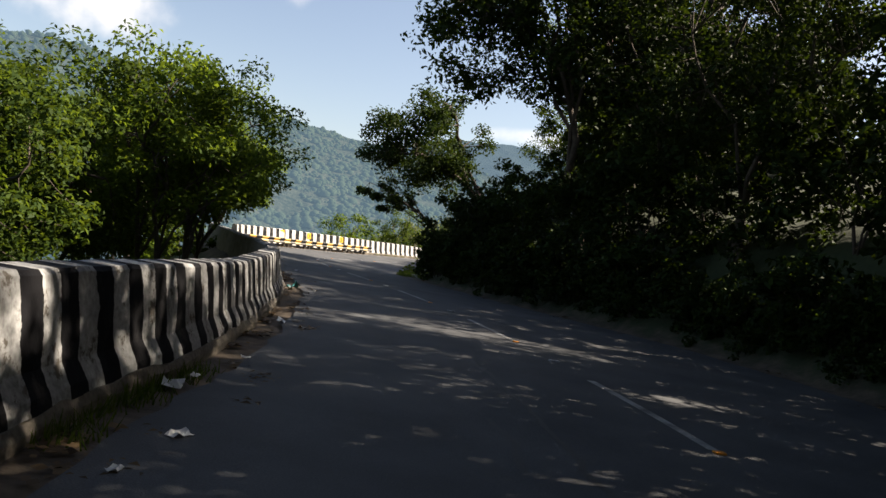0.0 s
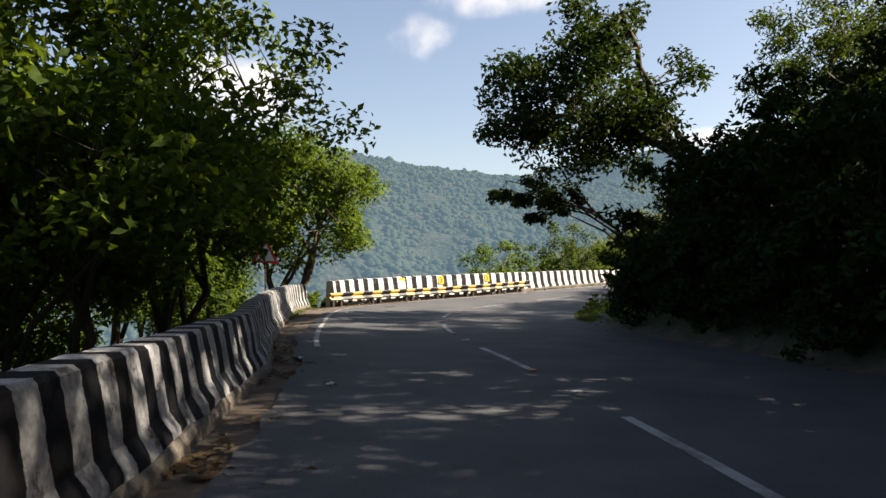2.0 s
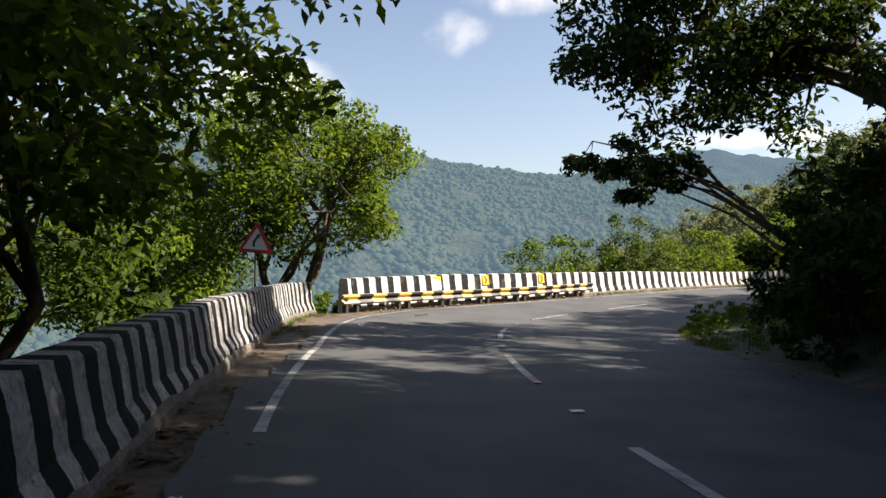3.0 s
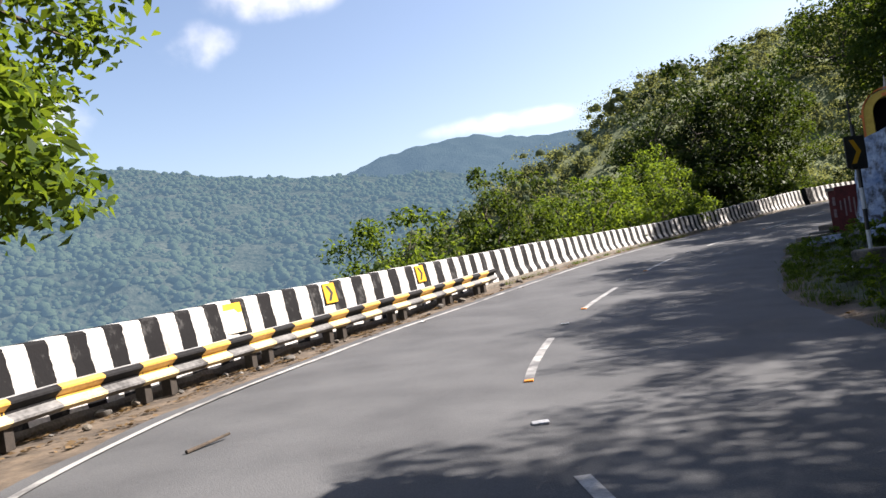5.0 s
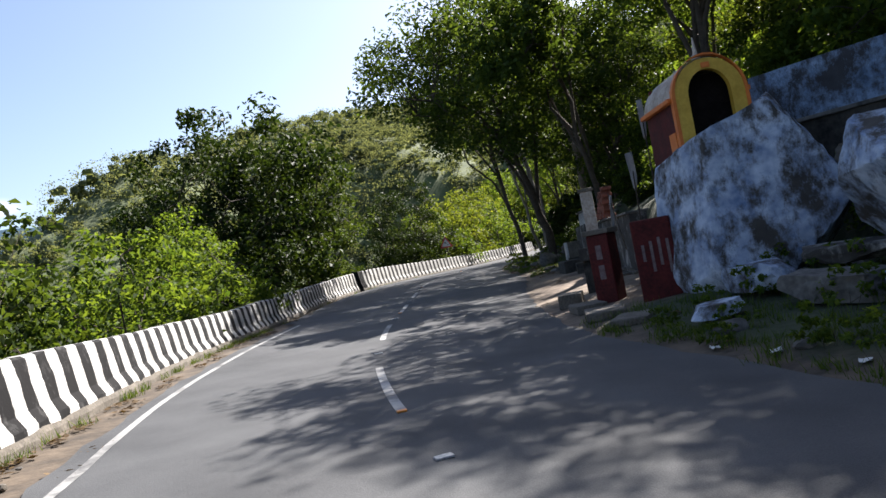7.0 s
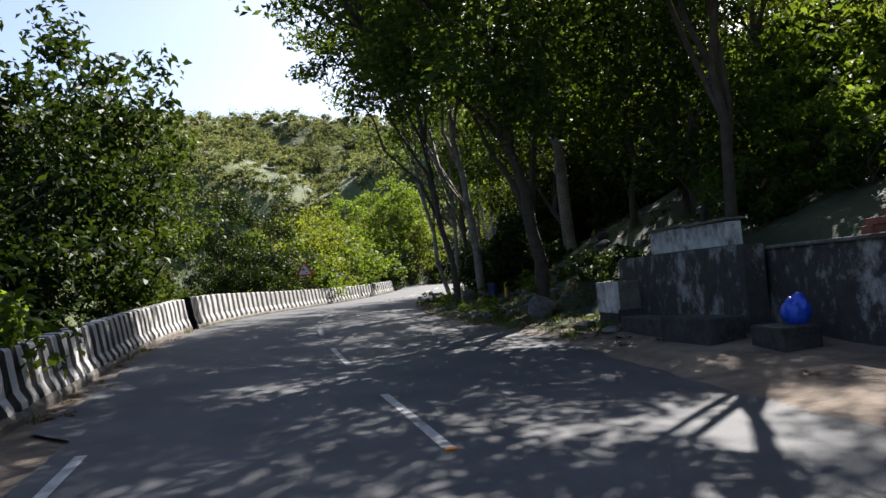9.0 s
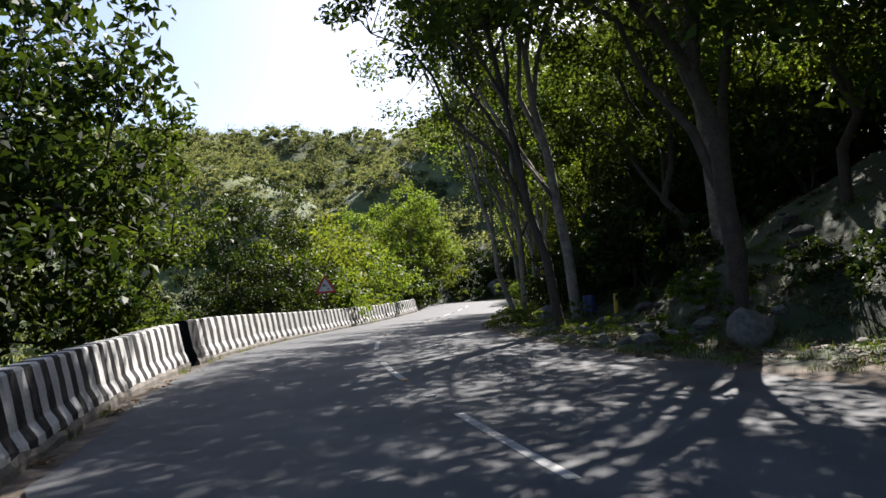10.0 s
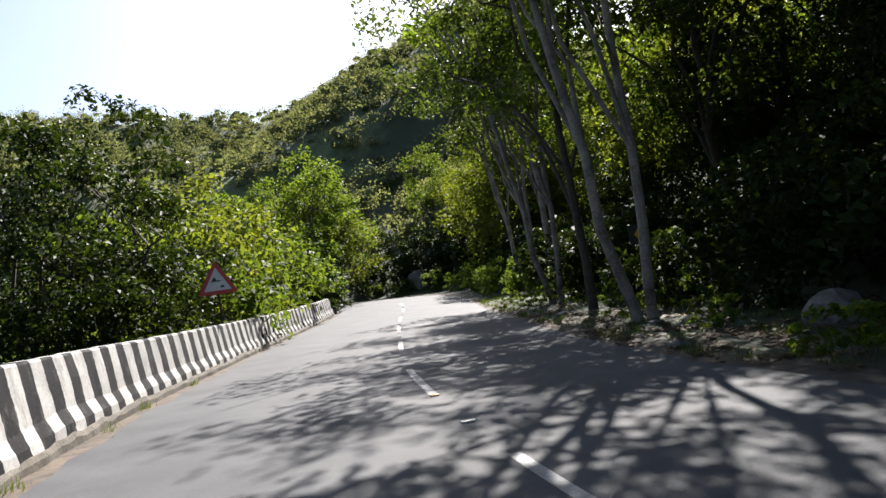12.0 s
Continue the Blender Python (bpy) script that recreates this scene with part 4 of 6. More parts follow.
# hill side, first stretch: closed canopy over a dark thicket
# trees beside and behind the start are out of view, placed for shade and flecks
for ob, x, y, sc, yaw in ((R_D, 9.6, 4, 1.0, 0), (R_D, 9.3, 7.8, 0.85, 90), (R_A, 10.0, 12.5, 0.66, 50), (R_A, 8.4, 21.3, 0.72, 220), (R_A, 7.6, 25.6, 0.8, 170), (R_D, 7.0, 30.5, 0.95, 300), (R_D, 6.6, 33.2, 0.76, 40), (R_B, 7.6, 35.5, 0.85, 120),
                          (R_D, 14.0, 6, 0.8, 40), (EUC3, 12.0, 9.5, 0.95, 20), (EUC3, 13.0, 14.5, 0.9, 140), (R_B, 13.5, 19, 0.75, 80), (R_A, 12, 26, 0.75, 10), (R_B, 10.5, 33, 1.0, 130), (R_B, 11.5, 1, 1.0, 210), (R_D, 14.5, 36, 0.95, 15),
                          (R_D, 10.8, 40.0, 0.72, 60), (R_D, 8.6, 35.8, 0.8, 200), (R_B, 13, 43.5, 0.6, 90), (R_D, 9.0, -1.5, 0.9, 180), (R_A, 10, -12, 1.1, 30), (R_B, 9.5, -7, 1.0, 100), (R_B, 18, 14, 0.85, 0)):
    place(ob, x, y, sc, yaw)
for i in range(30):
    s = 27 + i * 1.62
    u = float(table(RIGHT_EDGE, s)) + 1.9 + 1.3 * (i % 2) + trng.uniform(-0.2, 0.5) + (0.7 if s < 50 else 0)
    p = on_road(s, u)
    place(R_C, p.x, p.y, trng.uniform(0.7, 1.05) * (1.0 if s < 66 else 0.75), trng.uniform(0, 360), 0.25)
for i in range(36):
    s = 28 + i * 1.22
    u = float(table(RIGHT_EDGE, s)) + 1.15 + trng.uniform(-0.1, 0.35)
    p = on_road(s, u)
    place(UNDER, p.x, p.y, trng.uniform(0.42, 0.62), trng.uniform(0, 360), 0.2)
for i in range(48):
    s = 28 + i * 0.8
    p = on_road(s, float(table(RIGHT_EDGE, s)) + 0.75 + trng.uniform(-0.15, 0.5))
    place(UNDER, p.x, p.y, trng.uniform(0.26, 0.42), trng.uniform(0, 360), 0.2)
for x, y, sc in ((1.4, 44.6, 0.75), (2.6, 46.6, 0.7), (4.2, 45.2, 0.9), (5.5, 48.0, 0.75), (7.5, 47.0, 0.9), (7.0, 51.0, 0.7)):
    place(R_C, x, y, sc, trng.uniform(0, 360), 0.2)
R0 = tree("overhanging_tree", 22, 12.8, 4.8, 4.2, 170, 100, 0.23, 0.2, M_BARK, M_LEAF_SHADED, lean=(-4.2, 1.0), gap=0.0, label="tall dark tree with its crown over the road")
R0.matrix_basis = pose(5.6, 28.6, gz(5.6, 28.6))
# trees added overhead, mostly out of view, to shade the first stretch
SHADE_CANOPY = tree("overhanging_tree", 41, 14.2, 8.8, 5.6, 150, 105, 0.32, 0.24, M_BARK, M_LEAF_SHADED, lean=(-7.4, 0), gap=0.28, label="tall tree added overhead to shade the road", twigs=0.2)
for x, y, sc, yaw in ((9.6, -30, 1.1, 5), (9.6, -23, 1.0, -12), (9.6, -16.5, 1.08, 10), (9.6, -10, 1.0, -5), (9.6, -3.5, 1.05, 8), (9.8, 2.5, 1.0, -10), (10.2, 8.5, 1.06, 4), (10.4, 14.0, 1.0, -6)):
    place(SHADE_CANOPY, x, y, sc, yaw)
hide_away(SHADE_CANOPY)
# a row out of view on the valley side, added to block sky light
VALLEY_SHADE = tree("roadside_tree", 42, 12.5, 4.6, 5.0, 150, 90, 0.34, 0.2, M_BARK, M_LEAF_SHADED, lean=(1.5, 0), gap=0.0, label="tall tree added out of view on the valley side to block sky light", twigs=0.2)
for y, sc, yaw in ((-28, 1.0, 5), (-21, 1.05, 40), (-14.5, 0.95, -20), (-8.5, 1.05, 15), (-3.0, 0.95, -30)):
    place(VALLEY_SHADE, -9.8, y, sc, yaw)
hide_away(VALLEY_SHADE)
R1 = tree("overhanging_tree", 21, 7.2, 0.9, 3.7, 115, 125, 0.22, 0.31, M_BARK, M_LEAF_SHADED, lean=(-5.1, 2.4), gap=0.26, label="dark tree leaning out over the road from the bank")
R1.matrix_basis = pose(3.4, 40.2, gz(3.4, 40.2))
R2 = tree("overhanging_tree", 23, 4.7, 2.7, 1.7, 30, 90, 0.2, 0.12, M_BARK, M_LEAF_SHADED, lean=(-6.4, 2.4), gap=0.1, label="dark leafy tree leaning over the inside of the bend")
R2.matrix_basis = pose(2.6, 42.9, min(gz(2.6, 42.9), 0.3))
BEND_TREE = tree("roadside_tree", 27, 8.9, 2.6, 4.0, 185, 125, 0.2, 0.27, M_BARK, M_LEAF_BRIGHT, stems=2, lean=(0.5, 0.0), gap=0.18, label="spreading green tree with two dark trunks behind the parapet end")
BEND_TREE.matrix_basis = pose(-15.6, 48.7, gz(-15.6, 48.7))
for x, y, sc in ((-14.6, 51.6, 0.9), (-17.6, 46.4, 0.8)):
    place(BUSH_B, x, y, sc, trng.uniform(0, 360), 0.1)
place(L_A, -19.5, 45.5, 0.95, 40)
# beyond the bend, on the valley side
for ob, x, y, sc, yaw in ((MID_B, -8.0, 72.3, 1.05, 0), (MID_B, -11.2, 71.5, 0.8, 70), (MID_A, -4.5, 74.0, 0.85, 60), (MID_B, 0.0, 78.0, 0.85, 120), (MID_A, -12.5, 74.5, 0.7, 200), (MID_B, 5, 83.5, 0.85, 30), (MID_C, 8.5, 91, 0.9, 90), (MID_A, 2.0, 86, 0.9, 140), (MID_C, -2, 90, 0.9, 0),
                          (MID_C, 11.5, 94.5, 0.75, 10), (R_D, 17.3, 99.3, 1.35, 45), (R_A, 12.5, 97.5, 1.1, 15), (R_A, 12.5, 98.5, 1.0, 145), (R_B, 21.0, 101.5, 0.9, 250), (MID_A, 23, 105, 0.9, 50), (MID_B, 27.5, 107, 0.9, 80), (MID_C, 6, 98, 1.0, 50), (MID_C, 20, 110, 1.1, 20)):
    place(ob, x, y, sc, yaw)
for ob, x, y, sc, yaw in ((MID_B, 41.0, 111.8, 1.3, 0), (MID_D, 46.5, 114.2, 1.35, 70), (MID_B, 53.0, 117.6, 1.4, 150), (R_A, 36.2, 108.4, 0.78, 190), (R_A, 33.0, 107.2, 0.66, 60), (MID_B, 60, 121, 1.25, 20), (MID_D, 31, 112, 0.95, 230), (MID_B, 43, 118, 1.2, 100), (MID_B, 51, 123, 1.3, 10)):
    place(ob, x, y, sc, yaw)
# round the shrine and over the sandy lay-by
# R_LEAN is added for its shade on the road; R_E are placed for theirs
for ob, x, y, sc, yaw in ((R_E, 14.4, 62.0, 0.72, 0), (R_E, 14.6, 58.6, 0.8, 70), (R_E, 13.8, 56.0, 0.72, 150), (R_B, 9.9, 53.6, 0.6, 200), (R_B, 7.4, 47.6, 0.66, 80), (R_E, 17.5, 62.6, 0.8, 100), (R_E, 12.9, 66.2, 0.86, 190), (R_E, 17.6, 68.2, 0.82, 40), (R_LEAN, 18.4, 73.7, 1.0, 0), (R_SPREAD, 22.6, 80.4, 1.0, 0), (R_B, 23.6, 76.4, 0.6, 30),
                          (R_B, 18.5, 64, 0.8, 200), (EUC3, 31, 75.5, 0.9, 200), (R_E, 17, 57, 1.0, 140)):
    place(ob, x, y, sc, yaw)
for x, y, yaw, sc, ob in ((27.7, 81.7, 100, 1.05, EUC_BROWN), (30.0, 87.2, 108, 1.05, EUC), (26.9, 86.2, 112, 1.0, EUC_DARK), (35.5, 92.2, 100, 1.05, EUC2), (46.0, 97.0, 100, 1.0, EUC2), (40.5, 94.6, 30, 0.9, EUC3), (50.5, 98.3, 10, 0.9, EUC), (38.5, 85.6, 260, 0.85, R_B), (44.5, 88.5, 30, 0.9, R_B), (41.0, 90.6, 130, 0.8, R_B), (56, 101, 60, 1.0, EUC2), (32.6, 84.3, 40, 0.85, R_B), (25.6, 78.6, 200, 0.7, R_B)):
    place(ob, x, y, sc, yaw)
for x, y, yaw, sc in ((34.0, 72.0, 0, 1.0), (36.5, 77.0, 80, 1.0), (22.5, 64.0, 200, 1.0), (29.5, 67.5, 40, 1.1), (52, 92, 90, 1.1)):
    place(MID_D, x, y, sc, yaw)
# hill-side woods with a closed edge
for i in range(20):
    s = 136 + i * 3.3
    off = trng.choice((11, 15, 19)) + trng.uniform(-1, 1)
    p = on_road(s, float(table(RIGHT_EDGE, s)) + off)
    place(trng.choice((MID_D, MID_C, MID_D)), p.x, p.y, trng.uniform(0.75, 1.15), trng.uniform(0, 360), 0.3)
for i in range(36):
    s, off = trng.uniform(76, 205), trng.uniform(14, 46)
    if 114 < s < 138 and off < 28:
        off += 16
    p = on_road(s, float(table(RIGHT_EDGE, s)) + off)
    ss, uu = nearest([p.x], [p.y])
    if uu[0] < float(table(RIGHT_EDGE, ss[0])) + 10 or (ss[0] < 100 and uu[0] < 18):
        continue
    place(trng.choice((MID_D, MID_C, MID_B)), p.x, p.y, trng.uniform(0.8, 1.15), trng.uniform(0, 360), 0.3)
for i in range(26):
    s = 122 + i * 2.1
    p = on_road(s, float(table(RIGHT_EDGE, s)) + trng.uniform(3.0, 5.5))
    kind, sc, yaw = trng.choice((UNDER, BUSH, UNDER)), trng.uniform(0.55, 0.9), trng.uniform(0, 360)
    place(kind, p.x, p.y, sc * (1.0 if s > 134 else 0.55), yaw, 0.2)
# shrubs on the slope above the stone wall
for i in range(34):
    s, off = 97 + i * 0.75, trng.uniform(5.0, 13.0)
    p = on_road(s, float(table(RIGHT_EDGE, s)) + off)
    place(trng.choice((UNDER_LIT, BUSH, UNDER_LIT, MID_A)), p.x, p.y, trng.uniform(0.55, 0.85), trng.uniform(0, 360), 0.2)
for i in range(46):
    s, off = 116 + i * 0.95, trng.uniform(9.0, 16.0)
    p = on_road(s, float(table(RIGHT_EDGE, s)) + off)
    place(trng.choice((UNDER_LIT, UNDER, UNDER)), p.x, p.y, trng.uniform(0.7, 1.25), trng.uniform(0, 360), 0.2)
for ob, x, y, sc, yaw in ((EUC3, 35.5, 78.5, 0.9, 20), (MID_D, 40.5, 84.0, 1.0, 80), (MID_D, 48.0, 90.5, 1.1, 10)):
    place(ob, x, y, sc, yaw)
for i in range(24):
    s, off = 138 + i * 0.95, trng.uniform(2.8, 7.0)
    p = on_road(s, float(table(RIGHT_EDGE, s)) + off)
    place(trng.choice((UNDER, R_C, UNDER)), p.x, p.y, trng.uniform(0.5, 0.85), trng.uniform(0, 360), 0.2)
# low trees with darkened leaves, added to deepen the bank's shade
for i in range(6):
    s = 142 + i * 4.6
    p = on_road(s, float(table(RIGHT_EDGE, s)) + 7.5 + 2.0 * (i % 2))
    place(R_D, p.x, p.y, 0.46 + 0.05 * (i % 3), 70 * i, 0.2)
# woods that close the far end of the road
for i in range(22):
    place(trng.choice((MID_D, MID_C, MID_D)), trng.uniform(70, 98), trng.uniform(100, 113) if i % 2 else trng.uniform(122, 150), trng.uniform(1.0, 1.4), trng.uniform(0, 360), 0.3)
for i in range(30):
    q = 166 + i * 1.3
    w = on_road(q, float(table(RIGHT_EDGE, q)) + 1.7 + 1.6 * (i % 3) + trng.uniform(-0.2, 0.4))
    place(UNDER if i % 3 else UNDER_LIT, w.x, w.y, trng.uniform(0.4, 0.6) + 0.16 * (i % 3), trng.uniform(0, 360), 0.2)
for x, y in ((79, 112), (81, 115), (82, 119), (83, 123), (84, 128), (84, 110), (87, 117), (62, 119), (66, 122), (69, 127)):
    place(R_C, x, y, trng.uniform(0.9, 1.4), trng.uniform(0, 360), 0.2)
# shrubs along the valley side of the parapets
for i in range(76):
    s = 70 + i * 1.42 + trng.uniform(-0.5, 0.5)
    u = float(table(LEFT_WALL, s)) - trng.uniform(1.9, 5.0)
    p = on_road(s, u)
    place(trng.choice((BUSH, BUSH_B)), p.x, p.y, trng.uniform(0.75, 1.2), trng.uniform(0, 360), 0.3)
for q, u, sc in ((80.6, 2.0, 0.75), (82.0, 2.6, 0.7), (83.4, 1.8, 0.62), (84.8, 2.2, 0.55), (87.2, 1.7, 0.72), (88.4, 2.4, 0.85), (89.3, 1.6, 0.8)):
    w = on_road(q, float(table(LEFT_WALL, q)) - u)
    place(BUSH_B, w.x, w.y, sc, trng.uniform(0, 360), -0.35 if q < 86 else -0.1)
# low weeds on the ground below the boulders
for i in range(60):
    s = trng.uniform(84, 98)
    p = on_road(s, float(table(RIGHT_EDGE, s)) + 0.25 + 3.4 * trng.random() ** 1.3)
    place(WEED, p.x, p.y, trng.uniform(0.3, 0.55), trng.uniform(0, 360), 0.05)
# weeds on the verges
for i in range(90):
    s = trng.choice((trng.uniform(74, 99), trng.uniform(118, 165)))
    p = on_road(s, float(table(RIGHT_EDGE, s)) + trng.uniform(0.4, 4.0))
    place(WEED, p.x, p.y, trng.uniform(0.45, 1.0), trng.uniform(0, 360), 0.05)
for ob in (L_A, L_B, R_A, R_B, R_D, R_C, UNDER, UNDER_LIT, BUSH, BUSH_B, WEED, MID_A, MID_B, MID_C, MID_D, EUC, EUC2, EUC_BROWN, EUC_DARK, EUC3, R_E, R_SPREAD, R_LEAN):
    hide_away(ob)


# ---- far woods on the hillsides ----
def crown_quads(nr, centres, radii, per, size):
    """Foliage on the outside of rounded crowns."""
    n = len(centres) * per
    c, r = np.repeat(centres, per, 0), np.repeat(radii, per)[:, None]
    d = nr.normal(size=(n, 3))
    d[:, 2] = np.abs(d[:, 2]) * 1.05 - 0.55
    d /= np.linalg.norm(d, axis=1)[:, None]
    p = c + d * r * nr.uniform(0.66, 1.14, (n, 1)) * np.array([1, 1, 0.8])
    nrm = d + nr.normal(size=(n, 3)) * 0.62
    nrm /= np.linalg.norm(nrm, axis=1)[:, None]
    a = np.cross(nrm, nr.normal(size=(n, 3)))
    a /= np.linalg.norm(a, axis=1)[:, None] + 1e-9
    b = np.cross(nrm, a)
    ln = size * nr.uniform(0.6, 1.4, (n, 1))
    return np.stack([p - a * ln * 0.5, p + b * ln * 0.36, p + a * ln * 0.5, p - b * ln * 0.36], 1).reshape(-1, 3)


def blob_mesh(name, nr, centres, radii, mat):
    """Rounded, uneven crowns, joined into one mesh."""
    bm = bmesh.new()
    bmesh.ops.create_icosphere(bm, subdivisions=1, radius=1.0)
    tv = np.array([v.co[:] for v in bm.verts])
    tf = np.array([[v.index for v in f.verts] for f in bm.faces])
    bm.free()
    keep = (tv[tf].mean(1)[:, 2] > -0.55)
    tf = tf[keep]
    n, m = len(centres), len(tv)
    lump = 1 + 0.16 * np.sin(tv @ nr.normal(0, 3.0, (3, n)) + nr.uniform(0, 6, n)).T[:, :, None] + nr.normal(0, 0.085, (n, m, 1))
    v = centres[:, None, :] + tv[None] * lump * radii[:, None, None] * np.array([1, 1, 0.8])
    f = (tf[None] + (np.arange(n) * m)[:, None, None]).reshape(-1, 3)
    me = bpy.data.meshes.new(name)
    me.vertices.add(n * m)
    me.vertices.foreach_set("co", v.astype(np.float32).ravel())
    me.loops.add(len(f) * 3)
    me.loops.foreach_set("vertex_index", f.astype(np.int32).ravel())
    me.polygons.add(len(f))
    me.polygons.foreach_set("loop_start", np.arange(0, len(f) * 3, 3, dtype=np.int32))
    me.polygons.foreach_set("use_smooth", [True] * len(f))
    me.update(calc_edges=True)
    me.materials.append(mat)
    return me


# crown cores, with distance haze mixed into their base colour too
M_CROWN_HAZED = leaf_material("hazed_crown", (0.052, 0.072, 0.05), (0.092, 0.114, 0.08), 0.5, spec=0.0)


def on_hill(x, y):
    """Whether places lie on the slopes within the ridge, or just past its crest."""
    ring = np.concatenate([RIDGE[:, :2], [(60, 60), (-25, 75)]])
    inside = np.zeros(x.shape, bool)
    for p, q in zip(ring, np.roll(ring, -1, 0)):
        cut = ((p[1] > y) != (q[1] > y)) & (x < (q[0] - p[0]) * (y - p[1]) / (q[1] - p[1] + 1e-9) + p[0])
        inside ^= cut
    near = np.zeros(x.shape, bool)
    for p, q in zip(RIDGE[:-1, :2], RIDGE[1:, :2]):
        d = q - p
        f = np.clip(((x - p[0]) * d[0] + (y - p[1]) * d[1]) / (d @ d), 0, 1)
        near |= np.hypot(x - p[0] - f * d[0], y - p[1] - f * d[1]) < 9
    return inside | near


def far_woods(count, seed):
    nr = np.random.default_rng(seed)
    xs, ys = nr.uniform(-40, 220, count * 6), nr.uniform(70, 255, count * 6)
    s, u = nearest(xs, ys)
    zs = ground_z(xs, ys)
    ok = on_hill(xs, ys) & ((u < -13) | (u > 46) | (ys > 140) | ((s > 180) & (u > 16))) & ~((xs < 0) & (ys < 80)) & (zs > -60)
    xs, ys, zs = xs[ok][:count], ys[ok][:count], zs[ok][:count]
    r = nr.uniform(1.9, 3.2, len(xs)) * nr.choice([0.55, 0.8, 1.0, 1.3], len(xs))
    cs, rs, out = [], [], []
    for sub in range(3):
        c = np.stack([xs + nr.normal(0, 0.5, len(xs)) * r, ys + nr.normal(0, 0.5, len(xs)) * r, zs + r * nr.uniform(0.3, 0.9, len(xs)) + 0.4], 1)
        rr = r * nr.uniform(0.4, 0.72, len(xs))
        cs.append(c)
        rs.append(rr * 0.46)
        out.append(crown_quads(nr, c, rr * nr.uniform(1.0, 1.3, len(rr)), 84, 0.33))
    return blob_mesh("hillside_woods", nr, np.concatenate(cs), np.concatenate(rs), M_CROWN_HAZED), quads_mesh("hillside_foliage", np.concatenate(out), M_LEAF_HAZED)


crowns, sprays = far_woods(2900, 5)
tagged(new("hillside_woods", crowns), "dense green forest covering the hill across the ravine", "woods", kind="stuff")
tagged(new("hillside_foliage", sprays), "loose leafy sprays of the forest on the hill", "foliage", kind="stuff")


# ---- far mountains ----
def mountain(name, az0, az1, near_r, far_r, ridge_el, foot_z, mat, seed, label):
    """A range seen across the valley: rising from its foot to its crest."""
    na, nr_ = 150, 34
    verts, faces = [], []
    for i in range(na + 1):
        a = radians(az0 + (az1 - az0) * i / na)
        el_here = np.interp(math.degrees(a), [e[0] for e in ridge_el], [e[1] for e in ridge_el])
        for j in range(nr_ + 1):
            f = j / nr_
            r = near_r + (far_r - near_r) * f
            x, y = -math.sin(a) * r, 40 + math.cos(a) * r
            crest = far_r * math.tan(radians(el_here))
            z = foot_z + (crest - foot_z) * f ** 0.85
            n1 = noise.fractal((x / 330 + seed, y / 330, 0), 1.0, 2.1, 6)
            z += n1 * 0.13 * (crest - foot_z) * min(1, f * 3) * (1.0 - 0.75 * f)
            z += noise.fractal((x / 60, y / 60, seed), 1.0, 2.1, 4) * 0.02 * (crest - foot_z)
            verts.append((x, y, z))
    for i in range(na):
        for j in range(nr_):
            a = i * (nr_ + 1) + j
            faces.append((a, a + 1, a + nr_ + 2, a + nr_ + 1))
    ob = new(name, mesh_of(name, verts, faces, [mat], None, True))
    tagged(ob, label, "mountain", kind="structure")
    return np.array(verts).reshape(na + 1, nr_ + 1, 3)


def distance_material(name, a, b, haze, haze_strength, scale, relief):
    # haze goes in as a faint bluish emission over the slope colours
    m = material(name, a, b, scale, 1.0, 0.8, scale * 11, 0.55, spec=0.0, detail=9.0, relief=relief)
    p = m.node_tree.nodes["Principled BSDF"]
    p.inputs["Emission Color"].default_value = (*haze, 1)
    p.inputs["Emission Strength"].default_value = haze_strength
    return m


# no air is modelled: both ranges glow with their haze colour
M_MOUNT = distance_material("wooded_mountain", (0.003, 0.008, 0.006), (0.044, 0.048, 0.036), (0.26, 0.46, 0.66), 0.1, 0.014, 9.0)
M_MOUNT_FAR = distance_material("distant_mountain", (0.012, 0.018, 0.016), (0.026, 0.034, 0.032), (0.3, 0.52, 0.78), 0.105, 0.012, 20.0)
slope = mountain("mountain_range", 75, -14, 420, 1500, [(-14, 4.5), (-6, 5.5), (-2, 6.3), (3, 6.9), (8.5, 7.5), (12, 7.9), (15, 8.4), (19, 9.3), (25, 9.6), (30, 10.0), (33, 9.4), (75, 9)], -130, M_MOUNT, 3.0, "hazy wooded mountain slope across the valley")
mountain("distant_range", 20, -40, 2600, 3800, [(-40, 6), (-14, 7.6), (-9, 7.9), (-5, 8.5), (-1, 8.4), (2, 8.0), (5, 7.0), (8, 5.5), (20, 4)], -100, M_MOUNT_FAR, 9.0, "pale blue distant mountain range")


# tree crowns all over the mountain slope
mr_ = np.random.default_rng(77)
count = 34000
fi, fj = mr_.uniform(0, slope.shape[0] - 1.001, count), mr_.random(count) ** 1.25 * (slope.shape[1] - 1.001)
i0, j0 = fi.astype(int), fj.astype(int)
wi, wj = (fi - i0)[:, None], (fj - j0)[:, None]
tops_at = (slope[i0, j0] * (1 - wi) + slope[i0 + 1, j0] * wi) * (1 - wj) + (slope[i0, j0 + 1] * (1 - wi) + slope[i0 + 1, j0 + 1] * wi) * wj
crown_r = mr_.uniform(2.0, 4.6, count) * mr_.choice([0.5, 0.8, 1.0, 1.5], count)
bare = np.array([noise.noise((x / 55, y / 55, 4.0)) for x, y, z in tops_at]) > 0.33
tops_at, crown_r = tops_at[~bare], crown_r[~bare]
tops_at[:, 2] += crown_r * 0.35
# the crowns carry the same emitted haze as the slope under them
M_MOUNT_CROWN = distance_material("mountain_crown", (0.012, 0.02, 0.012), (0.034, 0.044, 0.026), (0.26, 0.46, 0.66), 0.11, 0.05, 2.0)
